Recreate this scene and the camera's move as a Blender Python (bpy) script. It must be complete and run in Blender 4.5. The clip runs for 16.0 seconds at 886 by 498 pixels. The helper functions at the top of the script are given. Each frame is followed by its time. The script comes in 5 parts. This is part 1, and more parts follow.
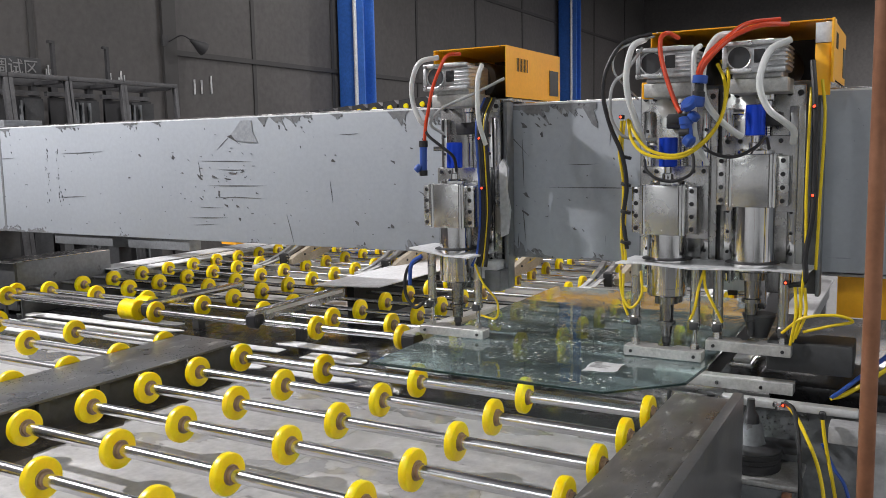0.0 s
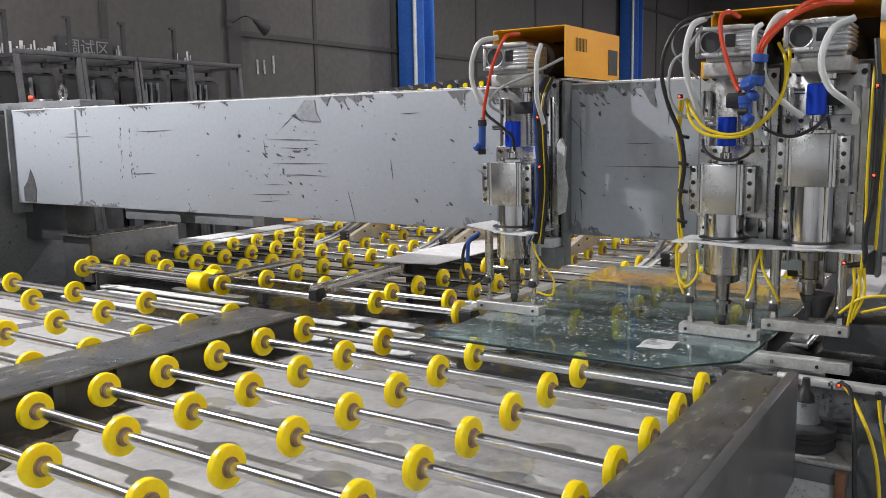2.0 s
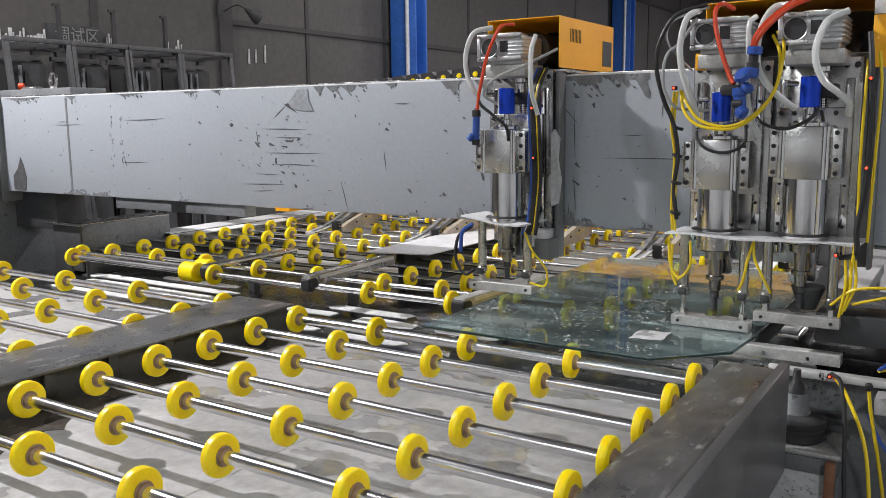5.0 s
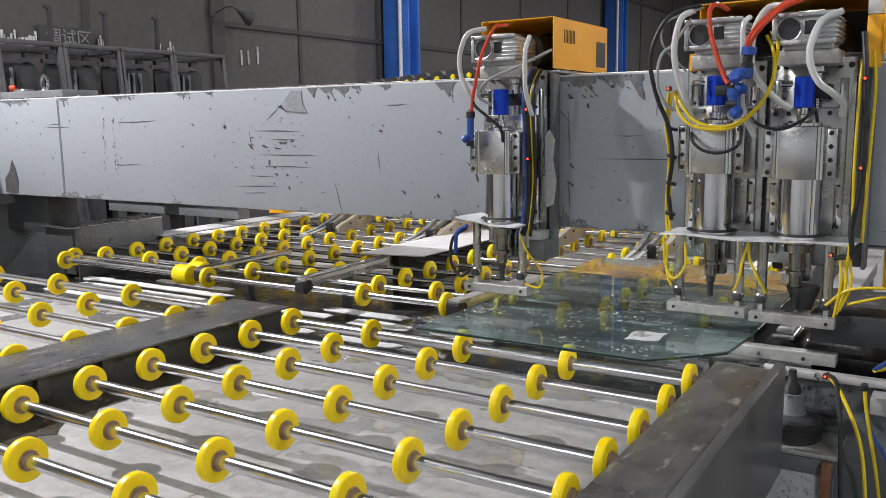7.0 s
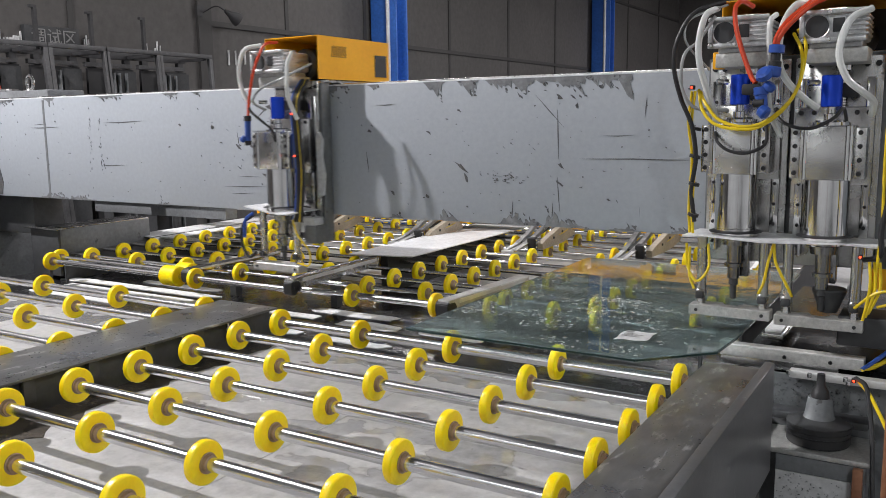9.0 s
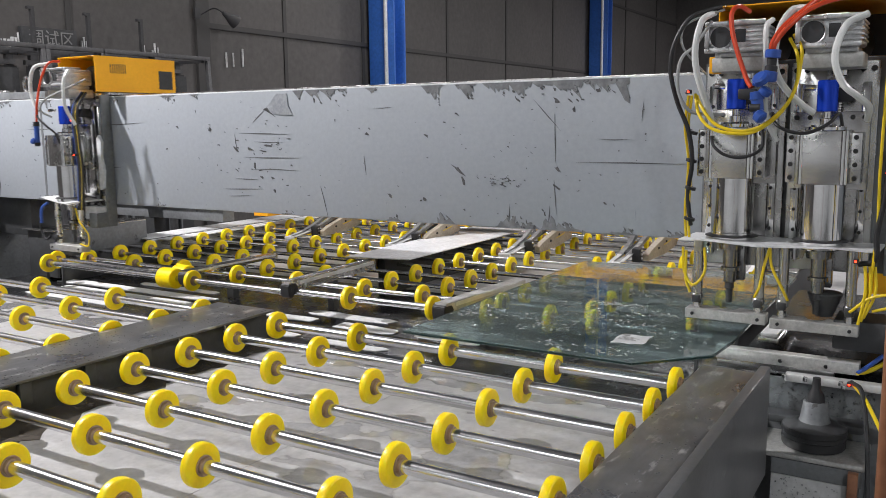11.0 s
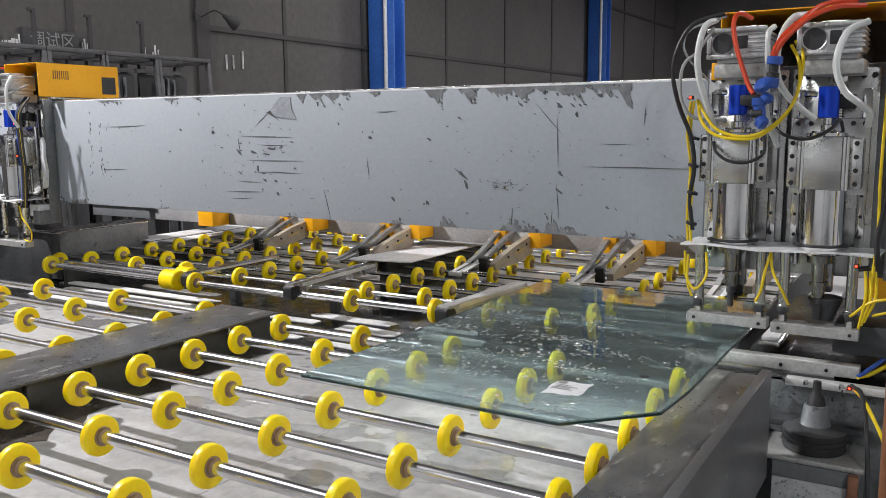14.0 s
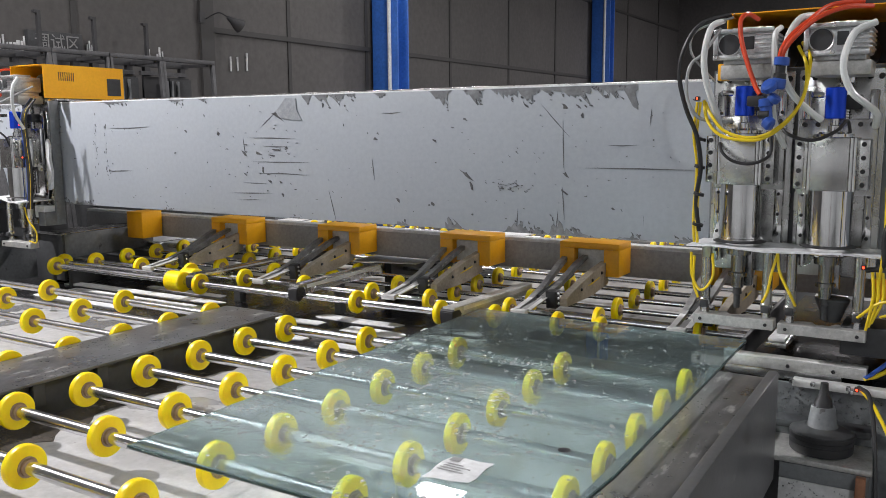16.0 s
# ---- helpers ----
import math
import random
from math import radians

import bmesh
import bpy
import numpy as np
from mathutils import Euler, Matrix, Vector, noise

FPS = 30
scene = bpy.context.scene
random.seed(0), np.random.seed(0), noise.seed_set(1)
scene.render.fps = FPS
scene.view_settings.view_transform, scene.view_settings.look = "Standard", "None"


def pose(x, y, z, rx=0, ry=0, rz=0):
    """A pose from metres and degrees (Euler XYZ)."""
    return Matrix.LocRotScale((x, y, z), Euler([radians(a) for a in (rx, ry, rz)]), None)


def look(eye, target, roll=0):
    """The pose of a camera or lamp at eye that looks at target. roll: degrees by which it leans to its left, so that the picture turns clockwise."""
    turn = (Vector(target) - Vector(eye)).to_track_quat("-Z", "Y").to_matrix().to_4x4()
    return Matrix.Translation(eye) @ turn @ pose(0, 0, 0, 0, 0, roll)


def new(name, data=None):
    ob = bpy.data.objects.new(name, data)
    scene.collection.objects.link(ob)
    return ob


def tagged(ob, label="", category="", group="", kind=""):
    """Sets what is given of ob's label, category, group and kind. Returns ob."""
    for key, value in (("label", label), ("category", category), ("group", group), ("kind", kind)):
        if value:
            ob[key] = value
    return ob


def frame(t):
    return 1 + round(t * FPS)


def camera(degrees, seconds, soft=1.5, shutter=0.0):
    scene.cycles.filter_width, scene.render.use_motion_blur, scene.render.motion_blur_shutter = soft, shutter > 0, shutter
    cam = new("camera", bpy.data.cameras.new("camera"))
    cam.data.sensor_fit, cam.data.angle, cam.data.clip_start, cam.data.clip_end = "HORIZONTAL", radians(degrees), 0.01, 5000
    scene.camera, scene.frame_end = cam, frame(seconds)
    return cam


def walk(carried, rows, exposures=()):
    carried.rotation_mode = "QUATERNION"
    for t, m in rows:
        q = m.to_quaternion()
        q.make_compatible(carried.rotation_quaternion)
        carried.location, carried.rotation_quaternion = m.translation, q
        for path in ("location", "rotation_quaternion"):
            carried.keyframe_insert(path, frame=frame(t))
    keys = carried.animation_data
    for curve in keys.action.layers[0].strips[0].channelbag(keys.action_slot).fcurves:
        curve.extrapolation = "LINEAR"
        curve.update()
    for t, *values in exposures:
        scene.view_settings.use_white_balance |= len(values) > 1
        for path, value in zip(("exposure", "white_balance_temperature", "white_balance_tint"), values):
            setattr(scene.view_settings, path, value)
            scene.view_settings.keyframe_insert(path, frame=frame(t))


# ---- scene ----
cam = camera(55.5, 16.0, soft=0.8, shutter=0.5)
PATH = [
    (0, (1.955, -2.094, 1.541), (0.982, -0.363, 1.303), -1.1),
    (0.5, (1.955, -2.1, 1.541), (0.986, -0.366, 1.305), -0.9),
    (1, (1.963, -2.125, 1.543), (0.958, -0.416, 1.277), -0.8),
    (1.5, (1.982, -2.147, 1.542), (0.913, -0.48, 1.261), -0.9),
    (2, (1.984, -2.149, 1.539), (0.898, -0.493, 1.256), -1.0),
    (2.5, (1.995, -2.148, 1.536), (0.906, -0.495, 1.25), -0.9),
    (3, (1.996, -2.153, 1.537), (0.909, -0.5, 1.25), -0.8),
    (3.5, (1.984, -2.157, 1.533), (0.902, -0.501, 1.237), -0.7),
    (4, (1.981, -2.157, 1.534), (0.907, -0.497, 1.23), -0.7),
    (6.5, (1.969, -2.149, 1.537), (0.909, -0.479, 1.237), -0.6),
    (7, (1.969, -2.15, 1.538), (0.916, -0.476, 1.236), -0.8),
    (7.5, (1.969, -2.154, 1.539), (0.921, -0.477, 1.239), -0.8),
    (8, (1.967, -2.149, 1.537), (0.926, -0.468, 1.237), -0.8),
    (8.5, (1.965, -2.147, 1.538), (0.933, -0.461, 1.235), -0.9),
    (9, (1.962, -2.146, 1.536), (0.933, -0.457, 1.235), -0.8),
    (11.5, (1.965, -2.152, 1.541), (0.943, -0.458, 1.246), -0.6),
    (12, (1.962, -2.173, 1.549), (0.942, -0.478, 1.254), -0.6),
    (12.5, (1.96, -2.175, 1.549), (0.94, -0.48, 1.255), -0.6),
    (13, (1.958, -2.176, 1.547), (0.94, -0.479, 1.255), -0.4),
    (13.5, (1.959, -2.174, 1.545), (0.94, -0.478, 1.254), -0.4),
    (14, (1.958, -2.175, 1.545), (0.939, -0.478, 1.255), -0.4),
    (14.5, (1.958, -2.176, 1.546), (0.937, -0.48, 1.256), -0.4),
    (15, (1.958, -2.178, 1.547), (0.937, -0.483, 1.259), -0.4),
    (15.5, (1.953, -2.177, 1.545), (0.932, -0.482, 1.257), -0.3),
    (16, (1.95, -2.178, 1.542), (0.925, -0.485, 1.257), -0.4),
]
walk(cam, [(t, look(eye, target, roll)) for t, eye, target, roll in PATH])

# ---- light ----
world = bpy.data.worlds.new("hall_air")
scene.world = world
world.use_nodes = True
world.node_tree.nodes["Background"].inputs[0].default_value = (0.5, 0.55, 0.62, 1)
world.node_tree.nodes["Background"].inputs[1].default_value = 0.05
scene.view_settings.exposure = 0.0


def area_light(eye, target, watts, size, colour=(1.0, 0.965, 0.955)):
    d = bpy.data.lights.new("lamp_light", "AREA")
    d.shape, d.size, d.energy, d.color = "DISK", size, watts, colour
    ob = new("lamp_light", d)
    ob.matrix_world = look(eye, target)
    return ob


# high-bay lamps: x, y, height, watts, width of the glowing disc
# first and fourth fit the shadows and glare; the rest are added unseen fill
LAMPS = ((-3.6, -1.4, 5.2, 470, 0.14), (4.8, -4.6, 5.2, 120, 0.5), (-1.5, -7.0, 5.2, 95, 0.5), (-3.75, 7.15, 5.2, 25, 0.7),
         (1.2, 4.6, 5.2, 140, 0.4), (2.0, 10.0, 5.4, 260, 0.5), (3.0, 18.0, 5.4, 850, 0.5), (6.0, 2.0, 5.4, 150, 0.5))
for lx, ly, lz, lw, size in LAMPS:
    area_light((lx, ly, lz - 0.02), (lx + 1.4, ly + 0.3, 0) if lw == 470 else (lx, ly, 0), lw, size, (1.0, 0.965, 0.985) if ly > -3 else (0.94, 0.97, 1.0))


# ---- materials ----
def nodes(name):
    m = bpy.data.materials.new(name)
    m.use_nodes = True
    nt = m.node_tree
    b = nt.nodes["Principled BSDF"]
    return m, nt, b


def ramp(nt, src, stops):
    r = nt.nodes.new("ShaderNodeValToRGB")
    e = r.color_ramp.elements
    while len(e) < len(stops):
        e.new(0.5)
    for k, (p, c) in enumerate(stops):
        e[k].position, e[k].color = p, (*c, 1) if len(c) == 3 else c
    nt.links.new(src, r.inputs[0])
    return r.outputs[0]


def noisy(nt, scale, detail=5, stretch=(1, 1, 1), rough=0.6):
    tc = nt.nodes.new("ShaderNodeTexCoord")
    mp = nt.nodes.new("ShaderNodeMapping")
    mp.inputs["Scale"].default_value = stretch
    n = nt.nodes.new("ShaderNodeTexNoise")
    n.inputs["Scale"].default_value, n.inputs["Detail"].default_value, n.inputs["Roughness"].default_value = scale, detail, rough
    nt.links.new(tc.outputs["Object"], mp.inputs[0])
    nt.links.new(mp.outputs[0], n.inputs["Vector"])
    return n.outputs["Fac"]


def mix(nt, fac, a, b, mode="MIX"):
    x = nt.nodes.new("ShaderNodeMix")
    x.data_type, x.blend_type = "RGBA", mode
    for s, v in ((0, fac), (6, a), (7, b)):
        if isinstance(v, (int, float)):
            x.inputs[s].default_value = v
        elif isinstance(v, tuple):
            x.inputs[s].default_value = (*v, 1)
        else:
            nt.links.new(v, x.inputs[s])
    return x.outputs[2]


def bump(nt, b, height, strength=0.2, dist=0.002):
    n = nt.nodes.new("ShaderNodeBump")
    n.inputs["Strength"].default_value, n.inputs["Distance"].default_value = strength, dist
    nt.links.new(height, n.inputs["Height"])
    nt.links.new(n.outputs[0], b.inputs["Normal"])


def surface(name, low, high, rough=(0.4, 0.6), metal=0.0, scale=6.0, fine=60.0, stretch=(1, 1, 1), bumpy=0.15, dist=0.001, spots=None, spot_cut=(0.62, 0.68), spot_scale=18.0, grain_range=(0.8, 1.15)):
    """A surface that varies between two colours at a coarse and a fine scale, with grain, wear spots and uneven gloss."""
    m, nt, b = nodes(name)
    coarse, grain = noisy(nt, scale), noisy(nt, fine, 3, stretch)
    c = mix(nt, ramp(nt, coarse, ((0.3, (0, 0, 0)), (0.7, (1, 1, 1)))), low, high)
    g = ramp(nt, grain, ((0.25, (grain_range[0],) * 3), (0.75, (grain_range[1],) * 3)))
    c = mix(nt, 1.0, c, g, "MULTIPLY")
    if spots:
        s = ramp(nt, noisy(nt, spot_scale, 6, stretch), ((spot_cut[0], (0, 0, 0)), (spot_cut[1], (1, 1, 1))))
        c = mix(nt, s, c, spots)
    nt.links.new(c, b.inputs["Base Color"])
    r = nt.nodes.new("ShaderNodeMapRange")
    r.inputs[3].default_value, r.inputs[4].default_value = rough
    nt.links.new(coarse, r.inputs[0])
    nt.links.new(r.outputs[0], b.inputs["Roughness"])
    b.inputs["Metallic"].default_value = metal
    if bumpy:
        bump(nt, b, grain, bumpy, dist)
    return m


def plain(name, colour, rough=0.4, metal=0.0, glow=0.0):
    m, nt, b = nodes(name)
    n = noisy(nt, 25.0, 4)
    lo, hi = tuple(v * 0.86 for v in colour), tuple(min(1, v * 1.1) for v in colour)
    nt.links.new(mix(nt, n, lo, hi), b.inputs["Base Color"])
    b.inputs["Roughness"].default_value, b.inputs["Metallic"].default_value = rough, metal
    if glow:
        b.inputs["Emission Color"].default_value, b.inputs["Emission Strength"].default_value = (*colour, 1), glow
    return m


YELLOW = surface("yellow_polyurethane", (0.92, 0.66, 0.0), (0.96, 0.76, 0.001), (0.30, 0.42), 0, 14, 90, bumpy=0.03, spots=(0.62, 0.44, 0.01), spot_cut=(0.70, 0.85), spot_scale=26, grain_range=(0.95, 1.04))
HUB = surface("brown_hub", (0.24, 0.155, 0.11), (0.44, 0.32, 0.23), (0.35, 0.55), 0.45, 40, 120)
YELLOW.node_tree.nodes["Principled BSDF"].inputs["Subsurface Weight"].default_value = 0.35
YELLOW.node_tree.nodes["Principled BSDF"].inputs["Subsurface Radius"].default_value = (0.02, 0.012, 0.002)
YELLOW.node_tree.nodes["Principled BSDF"].inputs["Subsurface Scale"].default_value = 1.0
SHAFT = surface("polished_shaft", (0.62, 0.62, 0.63), (0.82, 0.82, 0.83), (0.17, 0.28), 1.0, 5, 160, (0.04, 1, 1), 0.02, spots=(0.34, 0.31, 0.29), spot_cut=(0.66, 0.74), spot_scale=22, grain_range=(0.92, 1.05))
STEEL = surface("machined_steel", (0.50, 0.50, 0.50), (0.66, 0.66, 0.65), (0.2, 0.33), 1.0, 9, 180, (1, 1, 0.05), 0.03, grain_range=(0.94, 1.05))
CHROME = surface("ground_steel", (0.60, 0.60, 0.60), (0.76, 0.76, 0.76), (0.06, 0.12), 1.0, 12, 220, (1, 1, 0.05), 0.015, grain_range=(0.96, 1.04))
ALU = surface("cast_aluminium", (0.48, 0.49, 0.50), (0.66, 0.67, 0.68), (0.36, 0.52), 0.75, 16, 140, bumpy=0.2)
FOOT = surface("dull_aluminium_bar", (0.42, 0.42, 0.41), (0.58, 0.58, 0.56), (0.38, 0.55), 0.6, 20, 120)
BRIGHTALU = surface("bright_aluminium", (0.66, 0.66, 0.65), (0.80, 0.80, 0.79), (0.35, 0.5), 0.55, 20, 120, grain_range=(0.93, 1.05))
TANPLATE = surface("dull_tan_plate", (0.36, 0.31, 0.24), (0.50, 0.44, 0.35), (0.4, 0.6), 0.2, 14, 90)
FINGER = surface("worn_finger_steel", (0.20, 0.20, 0.20), (0.42, 0.42, 0.415), (0.3, 0.5), 0.5, 14, 90, spots=(0.55, 0.55, 0.54), spot_cut=(0.62, 0.70), spot_scale=24)
NOSE = surface("dark_turned_steel", (0.26, 0.26, 0.26), (0.38, 0.38, 0.38), (0.16, 0.28), 1.0, 12, 200, (1, 1, 0.05), 0.02, grain_range=(0.94, 1.05))
DARKSTEEL = surface("wet_dark_plate", (0.065, 0.066, 0.07), (0.16, 0.158, 0.155), (0.06, 0.62), 0.3, 8, 70, (1, 0.3, 1), bumpy=0.3, spots=(0.36, 0.355, 0.35), spot_cut=(0.60, 0.70), spot_scale=30)
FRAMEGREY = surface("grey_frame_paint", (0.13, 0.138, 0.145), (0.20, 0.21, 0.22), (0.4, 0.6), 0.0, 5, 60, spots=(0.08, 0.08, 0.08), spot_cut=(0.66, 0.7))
DARK = surface("dark_machine_paint", (0.03, 0.032, 0.035), (0.06, 0.062, 0.065), (0.4, 0.65), 0.1, 6, 50)
BLACK = plain("black_rubber", (0.018, 0.018, 0.02), 0.5)
BLUEA = plain("blue_anodised", (0.012, 0.065, 0.62), 0.22, 0.5)
BLUEP = plain("blue_plastic", (0.03, 0.085, 0.36), 0.3)
BLUEC = surface("blue_column_paint", (0.03, 0.13, 0.50), (0.045, 0.17, 0.60), (0.4, 0.55), 0, 2, 30)
ORANGE = surface("orange_sheet", (0.90, 0.41, 0.006), (0.98, 0.48, 0.012), (0.3, 0.42), 0, 5, 80, bumpy=0.04, spots=(0.80, 0.55, 0.22), spot_cut=(0.76, 0.82), spot_scale=9, grain_range=(0.95, 1.04))
REDHOSE = plain("red_hose", (0.62, 0.055, 0.012), 0.35)
YELCABLE = plain("yellow_cable", (0.75, 0.55, 0.01), 0.4)
WHITEHOSE = plain("milky_hose", (0.62, 0.64, 0.63), 0.3)
CLEARHOSE = plain("clear_hose", (0.36, 0.37, 0.37), 0.12)
WHITE = surface("white_plastic_sheet", (0.62, 0.63, 0.64), (0.78, 0.79, 0.80), (0.35, 0.5), 0, 7, 60, spots=(0.3, 0.3, 0.3), spot_cut=(0.68, 0.74))
def tray_material():
    """Pale sheet with standing water: glossy, slightly darker pools with dark brown tide marks."""
    m = surface("pale_grey_tray", (0.37, 0.37, 0.375), (0.47, 0.47, 0.475), (0.35, 0.62), 0, 2.2, 40, bumpy=0.1, spots=(0.33, 0.33, 0.33), spot_cut=(0.60, 0.72), spot_scale=5)
    nt = m.node_tree
    b = nt.nodes["Principled BSDF"]
    old, dry = b.inputs["Base Color"].links[0].from_socket, b.inputs["Roughness"].links[0].from_socket
    pool = noisy(nt, 3.4, 4, (1, 1.5, 1), 0.5)
    inside = ramp(nt, pool, ((0.575, (0, 0, 0)), (0.585, (1, 1, 1))))
    mark = ramp(nt, pool, ((0.568, (0, 0, 0)), (0.576, (0.4, 0.4, 0.4)), (0.592, (0.0, 0.0, 0.0))))
    c = mix(nt, inside, old, mix(nt, 1.0, old, (0.80, 0.80, 0.80), "MULTIPLY"))
    c = mix(nt, mark, c, (0.16, 0.145, 0.13))
    specks = ramp(nt, noisy(nt, 55, 3), ((0.70, (0, 0, 0)), (0.74, (0.6, 0.6, 0.6))))
    nt.links.new(mix(nt, specks, c, (0.18, 0.16, 0.14)), b.inputs["Base Color"])
    nt.links.new(mix(nt, inside, dry, (0.07, 0.07, 0.07)), b.inputs["Roughness"])
    return m


TRAY = tray_material()
PALETRAY = surface("white_wet_tray", (0.44, 0.445, 0.45), (0.58, 0.585, 0.59), (0.3, 0.5), 0, 2.2, 40, bumpy=0.1, spots=(0.4, 0.4, 0.4), spot_cut=(0.62, 0.72), spot_scale=5)
# rear tray colour lowered for the shade of beam and carriage
REARTRAY = surface("shade_greyed_wet_tray", (0.24, 0.24, 0.24), (0.42, 0.42, 0.42), (0.15, 0.5), 0, 2.2, 40, bumpy=0.1, spots=(0.10, 0.10, 0.10), spot_cut=(0.58, 0.66), spot_scale=5)
LED = plain("red_led", (1.0, 0.03, 0.01), 0.3, 0, 8.0)
COPPER = surface("copper_brown_pipe", (0.22, 0.09, 0.045), (0.34, 0.16, 0.09), (0.35, 0.5), 0.3, 6, 60)
FLOOR = surface("concrete_floor", (0.10, 0.10, 0.10), (0.17, 0.17, 0.165), (0.5, 0.8), 0, 1.5, 30)
WALLM = surface("grey_wall_panel", (0.074, 0.070, 0.068), (0.11, 0.103, 0.10), (0.55, 0.75), 0, 0.6, 12, bumpy=0.08, spots=(0.075, 0.07, 0.07), spot_cut=(0.6, 0.8), spot_scale=1.2)
PALEWALL = surface("pale_reflecting_wall", (0.62, 0.63, 0.64), (0.74, 0.75, 0.76), (0.5, 0.7), 0, 0.8, 12)
PALETEXT = plain("grey_lettering", (0.27, 0.27, 0.27), 0.6)
# pale colour that paints the upright glints on the wall
GLINT = surface("pale_wall_glint", (0.55, 0.56, 0.57), (0.95, 0.95, 0.95), (0.12, 0.3), 0.2, 12, 70, (1, 1, 0.1), 0.3, 0.004)
WALLSEAM = plain("dark_seam", (0.05, 0.048, 0.047), 0.6)
RIMGREY = surface("worn_rim_paint", (0.065, 0.067, 0.07), (0.115, 0.118, 0.122), (0.22, 0.45), 0.1, 4, 60, spots=(0.22, 0.22, 0.22), spot_cut=(0.66, 0.74))
RACK = surface("dark_rack_steel", (0.035, 0.035, 0.038), (0.065, 0.065, 0.068), (0.45, 0.65), 0.2, 6, 50)
RACKPALE = surface("worn_rack_steel", (0.07, 0.07, 0.073), (0.12, 0.12, 0.125), (0.4, 0.6), 0.3, 8, 60)
CHIP = surface("bare_chipped_metal", (0.07, 0.07, 0.075), (0.15, 0.15, 0.155), (0.35, 0.6), 0.3, 40, 120)
PEEL = surface("peeled_grey_primer", (0.13, 0.135, 0.145), (0.24, 0.25, 0.26), (0.4, 0.6), 0.1, 22, 90, spots=(0.05, 0.05, 0.055), spot_cut=(0.6, 0.66), spot_scale=40)
SLUDGE = surface("wet_brown_sludge", (0.045, 0.04, 0.034), (0.10, 0.088, 0.075), (0.06, 0.35), 0, 7, 50, spots=(0.17, 0.155, 0.14), spot_cut=(0.60, 0.68), spot_scale=9)
TRAVERSE = surface("pale_grey_traverse_paint", (0.30, 0.30, 0.305), (0.40, 0.40, 0.405), (0.4, 0.6), 0, 4, 60, spots=(0.18, 0.18, 0.18), spot_cut=(0.66, 0.74))
# wet black of trough and bed, also the beam's shade on the tray
WETBLACKSHADE = surface("wet_black_trough_and_shade", (0.008, 0.008, 0.009), (0.022, 0.022, 0.023), (0.08, 0.4), 0, 9, 60, spots=(0.10, 0.10, 0.10), spot_cut=(0.66, 0.70), spot_scale=24)
TORN = surface("torn_film", (0.27, 0.29, 0.315), (0.37, 0.39, 0.42), (0.25, 0.4), 0, 30, 90)
CEIL = plain("dark_roof", (0.16, 0.17, 0.18), 0.8)
LAMPGLOW = plain("lamp_glow", (1.0, 0.97, 0.93), 0.4, 0, 60.0)


def beam_paint():
    m, nt, b = nodes("scratched_pale_grey_paint")
    base = mix(nt, noisy(nt, 1.6, 4), (0.305, 0.332, 0.366), (0.365, 0.394, 0.43))
    base = mix(nt, 1.0, base, ramp(nt, noisy(nt, 50, 4), ((0.3, (0.94, 0.94, 0.94)), (0.7, (1.04, 1.04, 1.04)))), "MULTIPLY")
    region = ramp(nt, noisy(nt, 1.7, 3), ((0.46, (0, 0, 0)), (0.62, (1, 1, 1))))
    for sc, st, cut in ((26, (0.10, 1, 1.6), 0.70), (30, (1.5, 1, 0.12), 0.735), (42, (0.8, 1, 1), 0.745)):
        s = ramp(nt, noisy(nt, sc, 5, st, 0.65), ((cut, (0, 0, 0)), (cut + 0.02, (1, 1, 1))))
        s = mix(nt, 1.0, s, region, "MULTIPLY")
        base = mix(nt, s, base, (0.05, 0.05, 0.055))
    nt.links.new(base, b.inputs["Base Color"])
    b.inputs["Roughness"].default_value = 0.42
    bump(nt, b, noisy(nt, 7, 3), 0.06, 0.006)
    return m


BEAM = beam_paint()


def glass_material():
    m, nt, b = nodes("wet_green_glass")
    b.inputs["Base Color"].default_value = (0.53, 0.67, 0.672, 1)
    b.inputs["Transmission Weight"].default_value, b.inputs["IOR"].default_value = 1.0, 1.5
    wet = noisy(nt, 9, 7, (1, 1, 1), 0.66)
    patches = ramp(nt, noisy(nt, 2.6, 5, (1, 1.4, 1), 0.6), ((0.50, (0.03, 0.03, 0.03)), (0.58, (1, 1, 1))))
    ripple = mix(nt, 1.0, noisy(nt, 60, 4, (1, 1, 1), 0.6), patches, "MULTIPLY")
    puddle = ramp(nt, noisy(nt, 5.5, 6, (1, 0.6, 1)), ((0.56, (0, 0, 0)), (0.575, (1, 1, 1))))
    height = mix(nt, 0.16, ripple, puddle, "ADD")
    r = nt.nodes.new("ShaderNodeMapRange")
    r.inputs[1].default_value, r.inputs[2].default_value, r.inputs[3].default_value, r.inputs[4].default_value = 0.4, 0.7, 0.0, 0.02
    nt.links.new(wet, r.inputs[0])
    nt.links.new(r.outputs[0], b.inputs["Roughness"])
    bump(nt, b, height, 0.16, 0.002)
    # diffuse layer that paints reflections onto the wet pane
    film = nt.nodes.new("ShaderNodeBsdfDiffuse")
    film.inputs[0].default_value = (0.40, 0.50, 0.50, 1)
    ms = nt.nodes.new("ShaderNodeMixShader")
    # milky share: the mirrored grey-blue wall put into the colour
    mirror_haze = ramp(nt, noisy(nt, 3.0, 6), ((0.40, (0.035, 0.035, 0.035)), (0.72, (0.09, 0.09, 0.09))))
